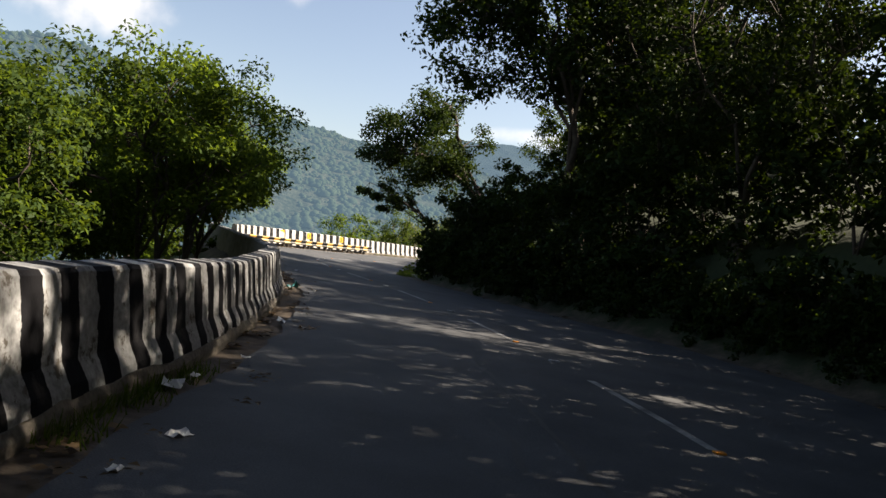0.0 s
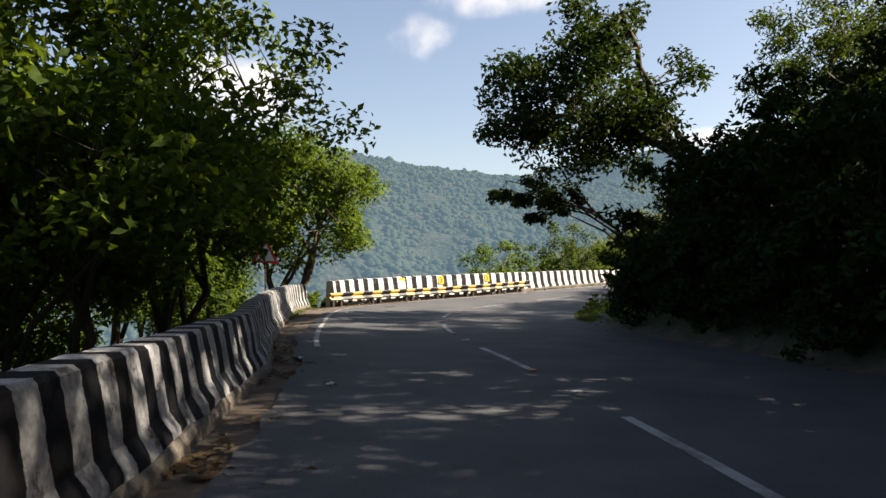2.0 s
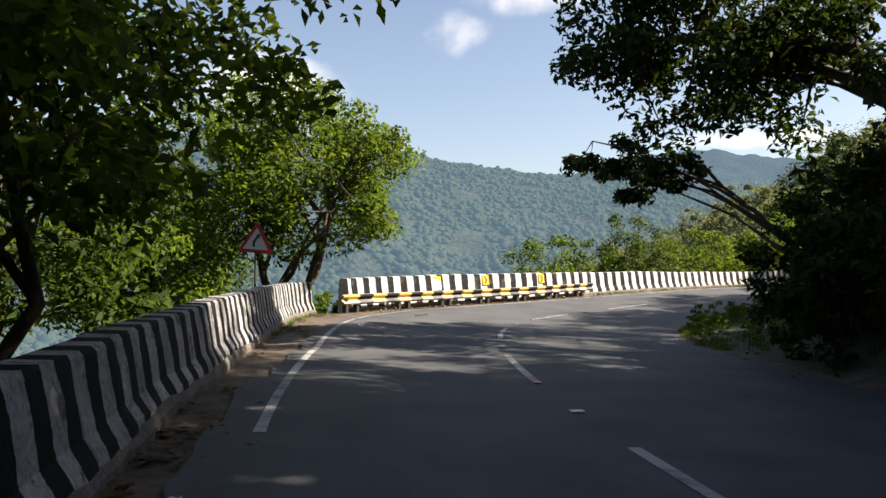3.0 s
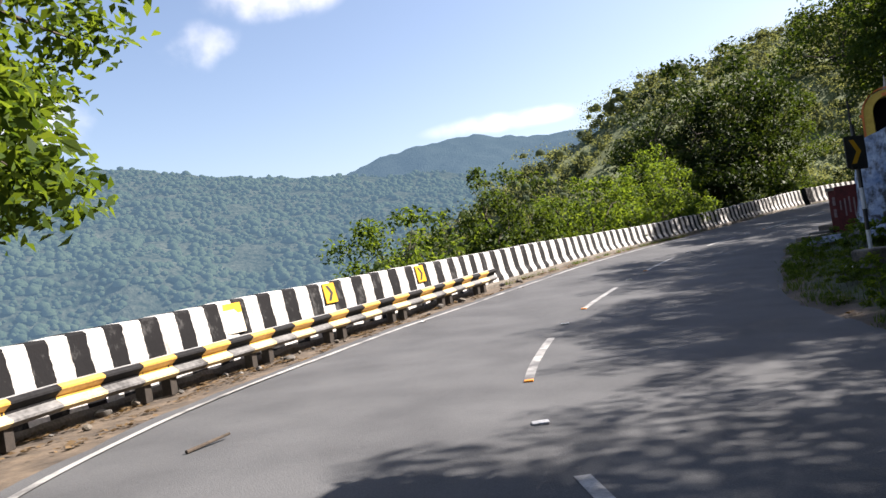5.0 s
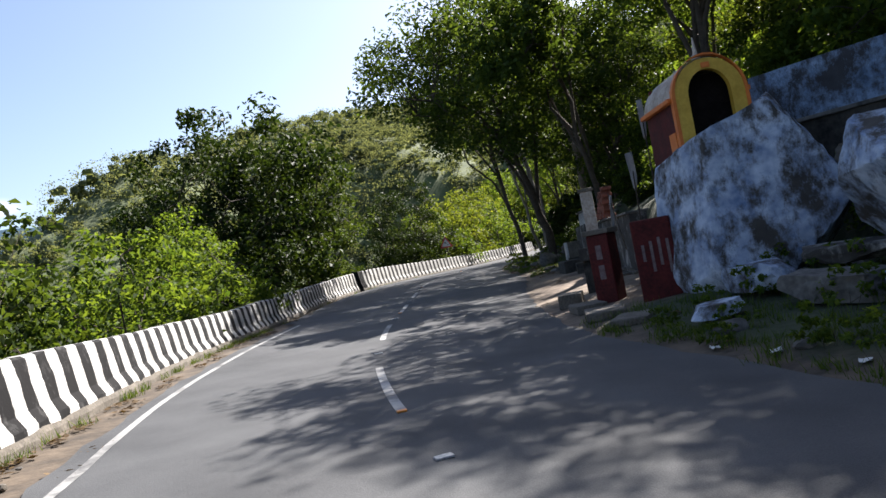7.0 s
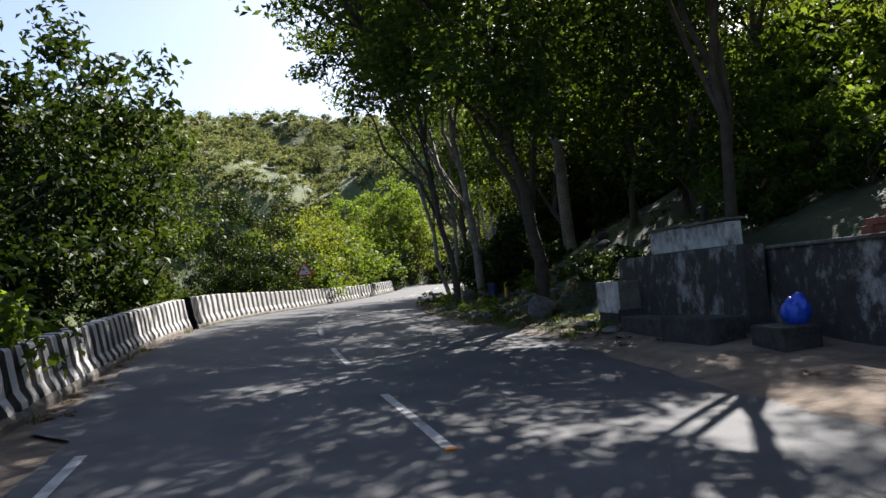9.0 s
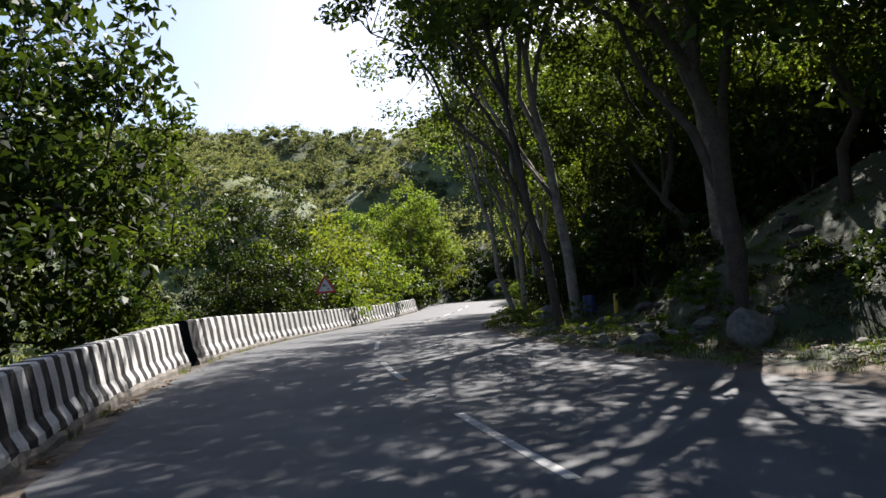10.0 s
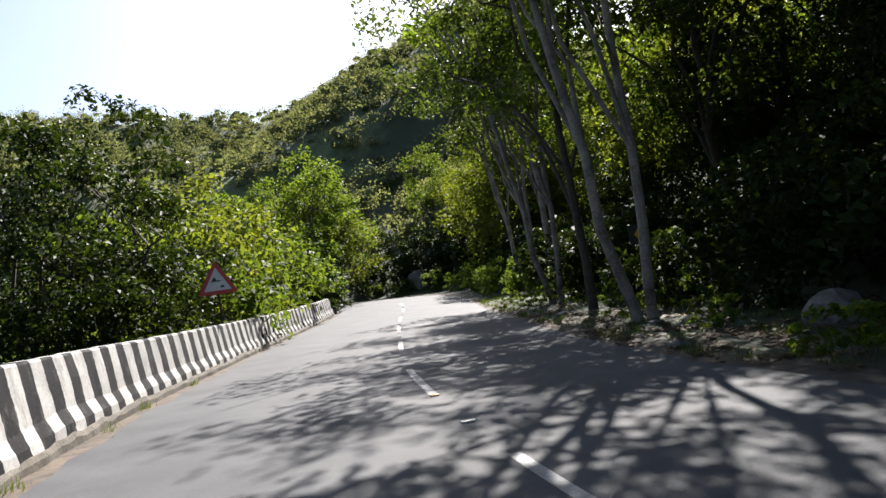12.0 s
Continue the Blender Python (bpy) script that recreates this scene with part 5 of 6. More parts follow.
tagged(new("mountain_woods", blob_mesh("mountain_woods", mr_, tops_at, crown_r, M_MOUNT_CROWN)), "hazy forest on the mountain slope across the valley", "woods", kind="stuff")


# ---- road details ----
def ribbon(name, pts, widths, mat, lift=0.004):
    """A narrow band through places (s, u) on the road."""
    verts, faces = [], []
    for i, (q, u) in enumerate(pts):
        w = widths * (0.6 + 0.8 * abs(noise.noise((q * 2.3, u, 1))))
        verts += [on_road(q, u - w, lift), on_road(q, u + w, lift)]
        if i:
            a = 2 * i - 2
            faces.append((a, a + 1, a + 3, a + 2))
    return mesh_of(name, verts, faces, [mat])


for s0, s1, u0 in ((29.0, 41.2, -1.64), (48.0, 50.0, -1.63), (35.6, 37.3, -2.2)):
    n = int((s1 - s0) / 0.25)
    child("tar_seam", ribbon("tar_seam", [(s0 + (s1 - s0) * i / n, u0 + 0.09 * noise.noise((i * 0.6, u0, 3)) + 0.12 * noise.noise((i * 0.17, u0, 7))) for i in range(n + 1)], 0.035, M_TAR), road, "dark tar-filled crack")


def scrap(name, s, u, size, mat, label, lift=0.0, crumple=0.35, yaw=0.0):
    """A crumpled scrap lying on the ground."""
    rng = random.Random(int(s * 100 + u * 10))
    bm = bmesh.new()
    bmesh.ops.create_grid(bm, x_segments=4, y_segments=3, size=0.5)
    for v in bm.verts:
        v.co.x *= size * rng.uniform(0.9, 1.1)
        v.co.y *= size * 0.65 * rng.uniform(0.9, 1.1)
        v.co.z = abs(rng.gauss(0, 1)) * size * crumple * 0.35 + 0.006
    bmesh.ops.solidify(bm, geom=list(bm.faces), thickness=0.003)
    me = bpy.data.meshes.new(name)
    bm.to_mesh(me)
    bm.free()
    me.materials.append(mat)
    ob = new(name, me)
    p = on_road(s, u)
    z = max(gz(p.x, p.y), p.z) if u > float(table(RIGHT_EDGE, s)) or u < float(table(LEFT_WALL, s)) + 0.8 else p.z
    ob.matrix_basis = pose(p.x, p.y, z + lift, 0, 0, yaw + rng.uniform(0, 360))
    return tagged(ob, label, "litter")


for q, u, size in ((57.9, -2.96, 0.14), (61.1, -3.44, 0.12), (35.4, -4.57, 0.16), (37.1, -5.0, 0.26), (37.6, -4.9, 0.14), (50.1, -3.43, 0.12), (74.9, -3.53, 0.2), (87.6, -3.51, 0.16), (95.6, 3.9, 0.16), (94.6, 4.1, 0.2), (93.3, 4.2, 0.18), (90.1, 5.1, 0.3), (34.5, -4.7, 0.1), (39.0, -4.6, 0.1)):
    scrap("litter_paper", q, u, size, M_PAPER, "crumpled white paper litter on the road edge")
scrap("litter_bag", 50.0, -4.0, 0.28, M_PLASTIC_TEAL, "crumpled teal plastic bag by the parapet foot", 0, 0.7)
scrap("litter_bag", 49.3, -4.1, 0.22, M_CREAM, "crumpled yellow wrapper by the parapet foot", 0, 0.6)
scrap("litter_bag", 42.6, -4.35, 0.18, M_PLASTIC_PALE, "crumpled blue and white plastic by the parapet", 0, 0.7)
stick = new("broken_stick", None)
part("wood", rod(0.02, 0.014, 0.55, (0, 0, 0), 7, None, (0, 88, 0)), M_BARK, stick)
stick.matrix_basis = pose(*on_road(78.8, -3.2, 0.02), 0, 0, 60)
tagged(stick, "short dark broken stick on the asphalt", "stick")


def scatter(name, count, seed, spots, mat, size, upright, label, category):
    """Grass blades or fallen leaves over given stretches: (s0, s1, from edge, to edge, side)."""
    nr = np.random.default_rng(seed)
    quads = []
    for s0, s1, d0, d1, side, share in spots:
        n = int(count * share)
        clump = nr.uniform(0, 1, (max(n // 26, 1), 2))
        pick = clump[nr.integers(0, len(clump), n)]
        q = s0 + (s1 - s0) * pick[:, 0] + nr.normal(0, 0.13, n)
        d = d0 + (d1 - d0) * pick[:, 1] ** 1.5 + nr.normal(0, 0.08, n)
        base_u = table(RIGHT_EDGE, q) + d if side > 0 else table(LEFT_WALL, q) + 0.05 + np.abs(d)
        x, y = np.interp(q, DIST, LINE[:, 0]), np.interp(q, DIST, LINE[:, 1])
        wx, wy = np.interp(q, DIST, WAY[:, 0]), np.interp(q, DIST, WAY[:, 1])
        x, y = x + base_u * wy, y - base_u * wx
        z = ground_z(x, y)
        p = np.stack([x, y, z], 1)
        t = nr.uniform(0, 2 * math.pi, n)
        a = np.stack([np.cos(t), np.sin(t), np.zeros(n)], 1)
        if upright:
            up = np.stack([nr.normal(0, 0.35, n), nr.normal(0, 0.35, n), np.ones(n)], 1) * (size * nr.uniform(0.5, 1.5, n))[:, None]
            w = a * 0.006 * nr.uniform(0.7, 1.6, (n, 1))
            tip = p + up
            quads.append(np.stack([p - w, p + w, tip + w * 0.15, tip - w * 0.15], 1).reshape(-1, 3))
        else:
            b = np.stack([-a[:, 1], a[:, 0], nr.normal(0, 0.3, n)], 1)
            ln = size * nr.uniform(0.6, 1.4, (n, 1))
            c = p + np.array([0, 0, 0.035])
            quads.append(np.stack([c - a * ln * 0.5, c + b * ln * 0.3, c + a * ln * 0.5, c - b * ln * 0.3], 1).reshape(-1, 3))
    ob = new(name, quads_mesh(name, np.concatenate(quads), mat))
    return tagged(ob, label, category, kind="stuff")


scatter("verge_grass", 26000, 3, ((73, 100, 0.1, 5.0, 1, 0.55), (118, 170, 0.2, 3.2, 1, 0.3), (119, 136, 1.0, 6.5, 1, 0.25), (35, 38, 0.0, 0.25, -1, 0.02), (72, 79, 0.0, 0.4, -1, 0.02), (94, 112, 0.0, 0.3, -1, 0.04), (112, 150, 0.0, 0.15, -1, 0.012)), M_GRASS, 0.11, True, "uneven green grass along the road verge", "grass")
scatter("fallen_leaves", 13000, 4, ((116, 150, 0.0, 4.0, 1, 0.5), (118, 140, 1.0, 8.0, 1, 0.9), (138, 165, 0.3, 6.0, 1, 0.7), (30, 72, -0.4, 1.6, 1, 0.12), (34, 79, 0.0, 1.0, -1, 0.2), (79, 97, 0.05, 1.5, -1, 0.14), (97, 130, 0.05, 0.6, -1, 0.07), (74, 116, 0.0, 4.0, 1, 0.08)), M_LITTER_LEAF, 0.09, False, "dry brown fallen leaves on the verge", "leaves")


# ---- signs ----
def flat_shape(points, depth, y=0.0):
    """A plate cut to an outline in the x-z plane, facing -y."""
    bm = bmesh.new()
    front = [bm.verts.new((x, y, z)) for x, z in points]
    f = bm.faces.new(front)
    ext = bmesh.ops.extrude_face_region(bm, geom=[f])
    bmesh.ops.translate(bm, vec=(0, depth, 0), verts=[v for v in ext["geom"] if isinstance(v, bmesh.types.BMVert)])
    bmesh.ops.recalc_face_normals(bm, faces=bm.faces)
    return bm


def triangle(size, cut=0.06):
    h = size * 0.866
    pts = []
    for (ax, az), (bx, bz) in (((-size / 2, 0), (size / 2, 0)), ((size / 2, 0), (0, h)), ((0, h), (-size / 2, 0))):
        pts += [(ax + (bx - ax) * cut, az + (bz - az) * cut), (bx - (bx - ax) * cut, bz - (bz - az) * cut)]
    return pts


def warning_sign(at, yaw, height, size, symbol, label, tilt=0.0):
    ob = empty("warning_sign", at, yaw)
    part("post", rod(0.035, 0.033, height + size * 0.5 + 0.8, (0, 0.03, -0.8), 10), M_STEEL, ob, "dark steel post")
    plate = part("plate", flat_shape(triangle(size), 0.006), M_SIGNRED, ob, "red-bordered triangular plate")
    plate.matrix_basis = pose(0, -0.012, height, 0, tilt, 0)
    inner = [(x * 0.68, z * 0.68 + size * 0.093) for x, z in triangle(size, 0.03)]
    part("face", flat_shape(inner, 0.003, -0.004), M_SIGNWHITE, plate, "white reflective face")
    for shape in symbol:
        part("symbol", flat_shape([(x * size, z * size) for x, z in shape], 0.002, -0.007), M_SIGNBLACK, plate, "black symbol")
    return tagged(ob, label, "road sign")


BEND = [[(-0.09, 0.16), (-0.02, 0.16), (-0.02, 0.3), (0.06, 0.42), (0.1, 0.39), (0.09, 0.53), (-0.03, 0.47), (0.01, 0.45), (-0.09, 0.32)]]
SLOPE = [[(-0.16, 0.32), (-0.13, 0.34), (-0.08, 0.42), (-0.03, 0.43), (-0.01, 0.36), (0.1, 0.34), (0.1, 0.32)], [(0.06, 0.16), (0.17, 0.16), (0.17, 0.2), (0.13, 0.22), (0.08, 0.21)]]
warning_sign((-15.25, 46.15, gz(-15.25, 46.15)), 14, 1.66 - gz(-15.25, 46.15), 1.16, BEND, "red and white triangular bend warning sign behind the parapet", 4)
warning_sign((36.9, 104.6, gz(36.9, 104.6)), -52, 2.95 - gz(36.9, 104.6), 1.16, SLOPE, "red and white triangular hazard sign on a dark post")


def chevron_points(w, h):
    return [(-0.28 * w, 0.12 * h), (-0.05 * w, 0.12 * h), (0.25 * w, 0.5 * h), (-0.05 * w, 0.88 * h), (-0.28 * w, 0.88 * h), (0.02 * w, 0.5 * h)]


def chevron_plate(s, label, w=0.4, h=0.44):
    """A plate fixed on the parapet's upper face."""
    u0 = float(table(LEFT_WALL, s))
    top = float(table(TOP_B, s))
    p = on_road(s, u0 - 0.1)
    p.z = on_road(s, u0).z + top - h - 0.03
    ob = new("chevron_plate", None)
    turn = math.degrees(math.atan((float(table(LEFT_WALL, s + 0.4)) - float(table(LEFT_WALL, s - 0.4))) / 0.8))
    ob.matrix_basis = pose(*p, 0, 0, heading(s) + 90 - turn) @ pose(0, 0, 0, -9, 0, 0)
    part("plate", flat_shape([(-w / 2, 0), (w / 2, 0), (w / 2, h), (-w / 2, h)], 0.02), M_SIGNYELLOW, ob)
    part("chevron", flat_shape(chevron_points(w, h), 0.004, -0.005), M_SIGNBLACK, ob, "black chevron")
    return tagged(ob, label, "road sign", group="chevron plates on the parapet")


chevron_plate(87.0, "small yellow plate with a black chevron on the parapet")
chevron_plate(90.45, "small yellow plate with a black chevron on the parapet")
faded = new("faded_plate", None)
faded.matrix_basis = pose(*on_road(84.3, float(table(LEFT_WALL, 84.3)) - 0.1, 0.62), 0, 0, heading(84.3) + 90 - 11) @ pose(0, 0, 0, -9, 0, 0)
part("plate", flat_shape([(-0.24, 0), (0.24, 0), (0.24, 0.55), (-0.24, 0.55)], 0.02), M_CREAM_PALE, faded, "bleached cream plate")
part("yellow_remnant", flat_shape([(-0.24, 0.43), (0.06, 0.44), (0.14, 0.36), (0.24, 0.37), (0.24, 0.55), (-0.24, 0.55)], 0.003, -0.004), M_SIGNYELLOW, faded, "strip of yellow that has not faded")
tagged(faded, "bleached cream warning plate with a yellow upper edge on the parapet", "road sign", group="chevron plates on the parapet")

# banded pole with a chevron board and the back of a triangular sign
pole_at = (0.75, 55.2, gz(0.75, 55.2))
pole = empty("chevron_post", pole_at, 12)
for i in range(6):
    part("band", rod(0.042, 0.042, 0.42, (0, 0, 0.35 + 0.42 * i), 12), M_SIGNWHITE if i % 2 == 0 else M_SIGNBLACK, pole, "painted band of the post")
part("footing", box(0.55, 0.5, 0.55, (0, 0, -0.15), 0.05), M_CONC, pole, "rough concrete block")
part("top_rod", rod(0.02, 0.018, 0.5, (0, 0.02, 2.85), 8), M_STEEL, pole)
board = part("chevron_board", flat_shape([(-0.28, 0), (0.28, 0), (0.28, 0.62), (-0.28, 0.62)], 0.02), M_SIGNBLACK, pole, "black board with a yellow chevron")
board.matrix_basis = pose(-0.05, -0.06, 2.02, 0, 0, 8)
part("chevron", flat_shape(chevron_points(0.56, 0.62), 0.004, -0.005), M_SIGNYELLOW, board, "yellow chevron")
tri = part("sign_back", flat_shape(triangle(0.85), 0.012), M_STEEL, pole, "dark back of a triangular sign")
tri.matrix_basis = pose(0.1, 0.06, 1.98, 0, 0, 25)
tagged(pole, "black and white banded post with a black and yellow chevron board", "road sign")
# the same kind of board farther on, half hidden by a trunk
far_pole = empty("chevron_post", (38.9, 92.8, gz(38.9, 92.8)), -64)
for i in range(4):
    part("band", rod(0.042, 0.042, 0.42, (0, 0, 0.1 + 0.42 * i), 12), M_SIGNWHITE if i % 2 == 0 else M_SIGNBLACK, far_pole, "painted band of the post")
fb = part("chevron_board", flat_shape([(-0.25, 0), (0.25, 0), (0.25, 0.5), (-0.25, 0.5)], 0.02, -0.07), M_SIGNBLACK, far_pole, "black board with a yellow chevron")
fb.matrix_basis = pose(0, 0, 1.5)
part("chevron", flat_shape([(-x, z) for x, z in chevron_points(0.5, 0.5)][::-1], 0.004, -0.075), M_SIGNYELLOW, fb, "yellow chevron")
tagged(far_pole, "chevron board on a banded post beside a pale trunk", "road sign")


# ---- rocks ----
def rock_mesh(name, radii, seed, cuts, mat, rough=0.07, level=4, faces=()):
    """A boulder: a rounded mass struck flat by several planes, then roughened."""
    rng = random.Random(seed)
    bm = bmesh.new()
    bmesh.ops.create_icosphere(bm, subdivisions=level, radius=1.0)
    planes = [(Vector((rng.gauss(0, 1), rng.gauss(0, 1), rng.gauss(0, 0.7))).normalized(), rng.uniform(0.6, 0.88)) for _ in range(cuts)]
    planes += [(Vector(n).normalized(), d) for n, d in faces]
    for v in bm.verts:
        for n, d in planes:
            over = v.co.dot(n) - d
            if over > 0:
                v.co -= n * over * 0.985
        v.co += v.co.normalized() * (rough * noise.fractal(v.co * 2.2 + Vector((seed, 0, 0)), 1.0, 2.0, 4) + 0.02 * noise.noise(v.co * 9))
        v.co.x, v.co.y, v.co.z = v.co.x * radii[0], v.co.y * radii[1], v.co.z * radii[2]
    bm.normal_update()
    for e in bm.edges:
        e.smooth = e.calc_face_angle(0.0) < 0.42
    me = bpy.data.meshes.new(name)
    bm.to_mesh(me)
    bm.free()
    me.materials.append(mat)
    me.polygons.foreach_set("use_smooth", [True] * len(me.polygons))
    return me


def rock(name, at, radii, seed, cuts, mat, label, yaw=0.0, tilt=(0, 0), rough=0.07, level=4, category="rock", faces=()):
    ob = new(name, rock_mesh(name, radii, seed, cuts, mat, rough, level, faces))
    ob.matrix_basis = pose(*at, tilt[0], tilt[1], yaw)
    return tagged(ob, label, category)


rock("painted_boulder", (6.35, 62.4, 1.3), (1.5, 1.75, 2.05), 5, 0, M_LIMEWASH, "huge limewashed boulder below the shrine", 0, (0, 0), 0.035, 5,
     faces=(((-0.72, -0.68, 0.1), 0.62), ((-0.85, 0.45, 0.15), 0.74), ((-0.16, 0.26, 0.95), 0.74), ((0.2, -0.75, 0.6), 0.84), ((0.1, -0.7, -0.7), 0.72), ((-0.2, 0.95, 0.0), 0.84), ((0.75, -0.62, 0.0), 0.74)))
rock("painted_boulder", (5.05, 59.35, 1.4), (1.28, 1.32, 1.2), 8, 2, M_LIMEWASH, "angular limewashed boulder resting on stone slabs", 0, (0, 0), 0.04, 5,
     faces=(((-0.5, -0.2, 0.84), 0.62), ((-0.5, -0.84, -0.2), 0.62), ((-0.62, 0.5, -0.62), 0.44), ((-0.7, 0.7, 0.25), 0.66), ((-0.1, -0.9, 0.45), 0.72), ((0.2, -0.5, -0.8), 0.55), ((0.5, 0.5, 0.7), 0.75)))
for i, (x, y, z, rx, ry, rz, yaw) in enumerate(((4.7, 61.6, 0.28, 0.85, 0.42, 0.34, 60), (4.9, 60.3, 0.45, 0.9, 0.5, 0.22, 95), (3.9, 60.2, 0.12, 1.0, 0.5, 0.3, 80), (3.6, 58.6, 0.12, 1.15, 0.6, 0.3, 100), (4.0, 57.2, 0.2, 0.9, 0.6, 0.32, 70), (5.8, 57.6, 0.5, 1.0, 0.7, 0.5, 20),
                                               (3.3, 61.6, 0.0, 0.6, 0.4, 0.16, 10), (2.6, 57.0, -0.15, 0.45, 0.3, 0.2, 40), (6.6, 60.2, 1.9, 0.9, 0.5, 0.3, 100), (6.9, 58.4, 2.5, 0.55, 0.45, 0.4, 30))):
    rock("stone_slab", (x, y, z), (rx, ry, rz), 30 + i, 10, (M_LIMEWASH, M_PATCHED, M_ROCK)[i % 3], "weathered stone slab stacked below the boulders", yaw, (trng.uniform(-6, 6), trng.uniform(-6, 6)), 0.06, 4, "stone",
         faces=(((1, 0.1, 0), 0.72), ((-1, 0, 0.1), 0.7), ((0.1, 1, 0), 0.7), ((0, -1, 0.15), 0.68), ((0.05, 0, 1), 0.55), ((0, 0, -1), 0.6)))
for i in range(44):
    q = trng.choice((trng.uniform(84, 102), trng.uniform(118, 134), trng.uniform(118, 150)))
    p = on_road(q, float(table(RIGHT_EDGE, q)) + trng.uniform(0.3, 4.5))
    r = trng.uniform(0.08, 0.26)
    rock("verge_stone", (p.x, p.y, gz(p.x, p.y) + r * 0.15), (r * 1.2, r, r * 0.65), 60 + i, 7, M_ROCK, "small grey stone on the verge", trng.uniform(0, 360), (0, 0), 0.06, 2, "stone")
for i in range(60):
    q = trng.uniform(119, 134)
    p = on_road(q, float(table(RIGHT_EDGE, q)) + trng.uniform(1.0, 6.5))
    r = trng.choice((0.06, 0.09, 0.13, 0.2, 0.28))
    rock("bank_rubble", (p.x, p.y, gz(p.x, p.y) + r * 0.15), (r * 1.3, r, r * 0.6), 130 + i, 8, M_STONE if i % 2 else M_ROCK, "broken stone lying on the earth bank", trng.uniform(0, 360), (trng.uniform(-20, 20), 0), 0.06, 2, "stone")
for i in range(34):
    q = trng.uniform(79.8, 96)
    p = on_road(q, float(table(LEFT_WALL, q)) + trng.uniform(0.08, 0.85))
    r = trng.choice((0.03, 0.045, 0.06, 0.1))
    rock("rubble_stone", (p.x, p.y, p.z - 0.02 + r * 0.3), (r * 1.3, r, r * 0.7), 230 + i, 7, M_CONC if i % 2 else M_ROCK, "broken stone in the dirt under the guard rail", trng.uniform(0, 360), (0, 0), 0.06, 2, "stone")
rock("verge_boulder", (21.3, 80.1, gz(21.3, 80.1) + 0.22), (0.5, 0.42, 0.45), 91, 7, M_ROCK, "rounded grey boulder at the edge of the bank", 0, (0, 0), 0.05, 3)
rock("bank_boulder", (31.5, 89.0, gz(31.5, 89.0) + 0.12), (0.6, 0.45, 0.35), 92, 7, M_ROCK, "half-buried grey boulder on the bank", 30, (0, 0), 0.05, 3)
rock("roadside_outcrop", (80.5, 119.0, gz(80.5, 119) + 0.3), (2.4, 1.6, 1.1), 93, 8, M_ROCK, "pale rock outcrop at the end of the straight", 20, (0, 0), 0.08, 4)

# ---- shrine ----
shrine = empty("roadside_shrine", (6.95, 63.35, 2.3), -40)
W, D, HS = 0.66, 0.85, 1.15      # half width, half depth, wall height


def arch_ring(half_out, half_in, base, spring, y0, y1, segs=14):
    """A front with an arched opening, as a thick ring standing on two jambs."""
    bm = bmesh.new()
    out_pts, in_pts = [(-half_out, base)], [(-half_in, base)]
    for i in range(segs + 1):
        t = math.pi - math.pi * i / segs
        out_pts.append((half_out * math.cos(t), spring + half_out * math.sin(t)))
        in_pts.append((half_in * math.cos(t), spring + half_in * math.sin(t) * 1.15))
    out_pts.append((half_out, base))
    in_pts.append((half_in, base))
    vo = [[bm.verts.new((x, y, z)) for x, z in out_pts] for y in (y0, y1)]
    vi = [[bm.verts.new((x, y, z)) for x, z in in_pts] for y in (y0, y1)]
    for k in range(len(out_pts) - 1):
        bm.faces.new((vo[0][k], vo[0][k + 1], vi[0][k + 1], vi[0][k]))
        bm.faces.new((vo[1][k + 1], vo[1][k], vi[1][k], vi[1][k + 1]))
        bm.faces.new((vo[0][k + 1], vo[0][k], vo[1][k], vo[1][k + 1]))
        bm.faces.new((vi[0][k], vi[0][k + 1], vi[1][k + 1], vi[1][k]))
    bmesh.ops.recalc_face_normals(bm, faces=bm.faces)
    return bm


part("side_wall", box(0.12, 2 * D - 0.1, HS, (-W + 0.06, 0.02, 0), 0.015), M_MAROON, shrine, "maroon painted side wall")
part("side_wall", box(0.12, 2 * D - 0.1, HS, (W - 0.06, 0.02, 0), 0.015), M_MAROON, shrine, "maroon painted side wall")
part("back_wall", box(2 * W - 0.26, 0.12, HS + 0.5, (0, D - 0.08, 0), 0.015), M_MAROON, shrine)
# added dark panel: the opening's deep shade as a painted surface
part("inner_lining", box(2 * W - 0.28, 0.05, HS + 0.42, (0, -D + 0.42, 0.02), 0.01), M_SHADE, shrine, "dark panel standing in for the shade inside")
part("floor_slab", box(2 * W + 0.1, 2 * D + 0.05, 0.12, (0, 0, -0.12), 0.02), M_CONC, shrine)
part("front_arch", arch_ring(W - 0.02, W - 0.27, 0.0, HS, -D - 0.03, -D + 0.1), M_OCHRE, shrine, "ochre yellow arched front")
part("arch_rim", arch_ring(W + 0.035, W - 0.025, 0.0, HS, -D - 0.05, -D + 0.08), M_ORANGE, shrine, "orange painted rim")
part("vault", arch_ring(W + 0.02, W - 0.1, HS - 0.03, HS, -D + 0.09, D, 18), M_ROOFWASH, shrine, "weathered limewashed barrel roof")
part("cornice", box(0.16, 2 * D, 0.09, (-W - 0.03, 0.03, HS - 0.05), 0.02), M_ORANGE, shrine, "orange cornice")
part("cornice", box(0.16, 2 * D, 0.09, (W + 0.03, 0.03, HS - 0.05), 0.02), M_ORANGE, shrine, "orange cornice")
part("wall_panel", box(0.02, 0.34, 0.34, (-W - 0.008, -0.5, 0.25), 0.004), M_ORANGE, shrine, "orange painted panel")
part("emblem", box(0.16, 0.02, 0.1, (0, -D - 0.045, HS + 0.46), 0.01), M_ORANGE, shrine, "small orange emblem")
fin = rod(0.09, 0.07, 0.14, (0, -0.55, HS + W - 0.02), 10)
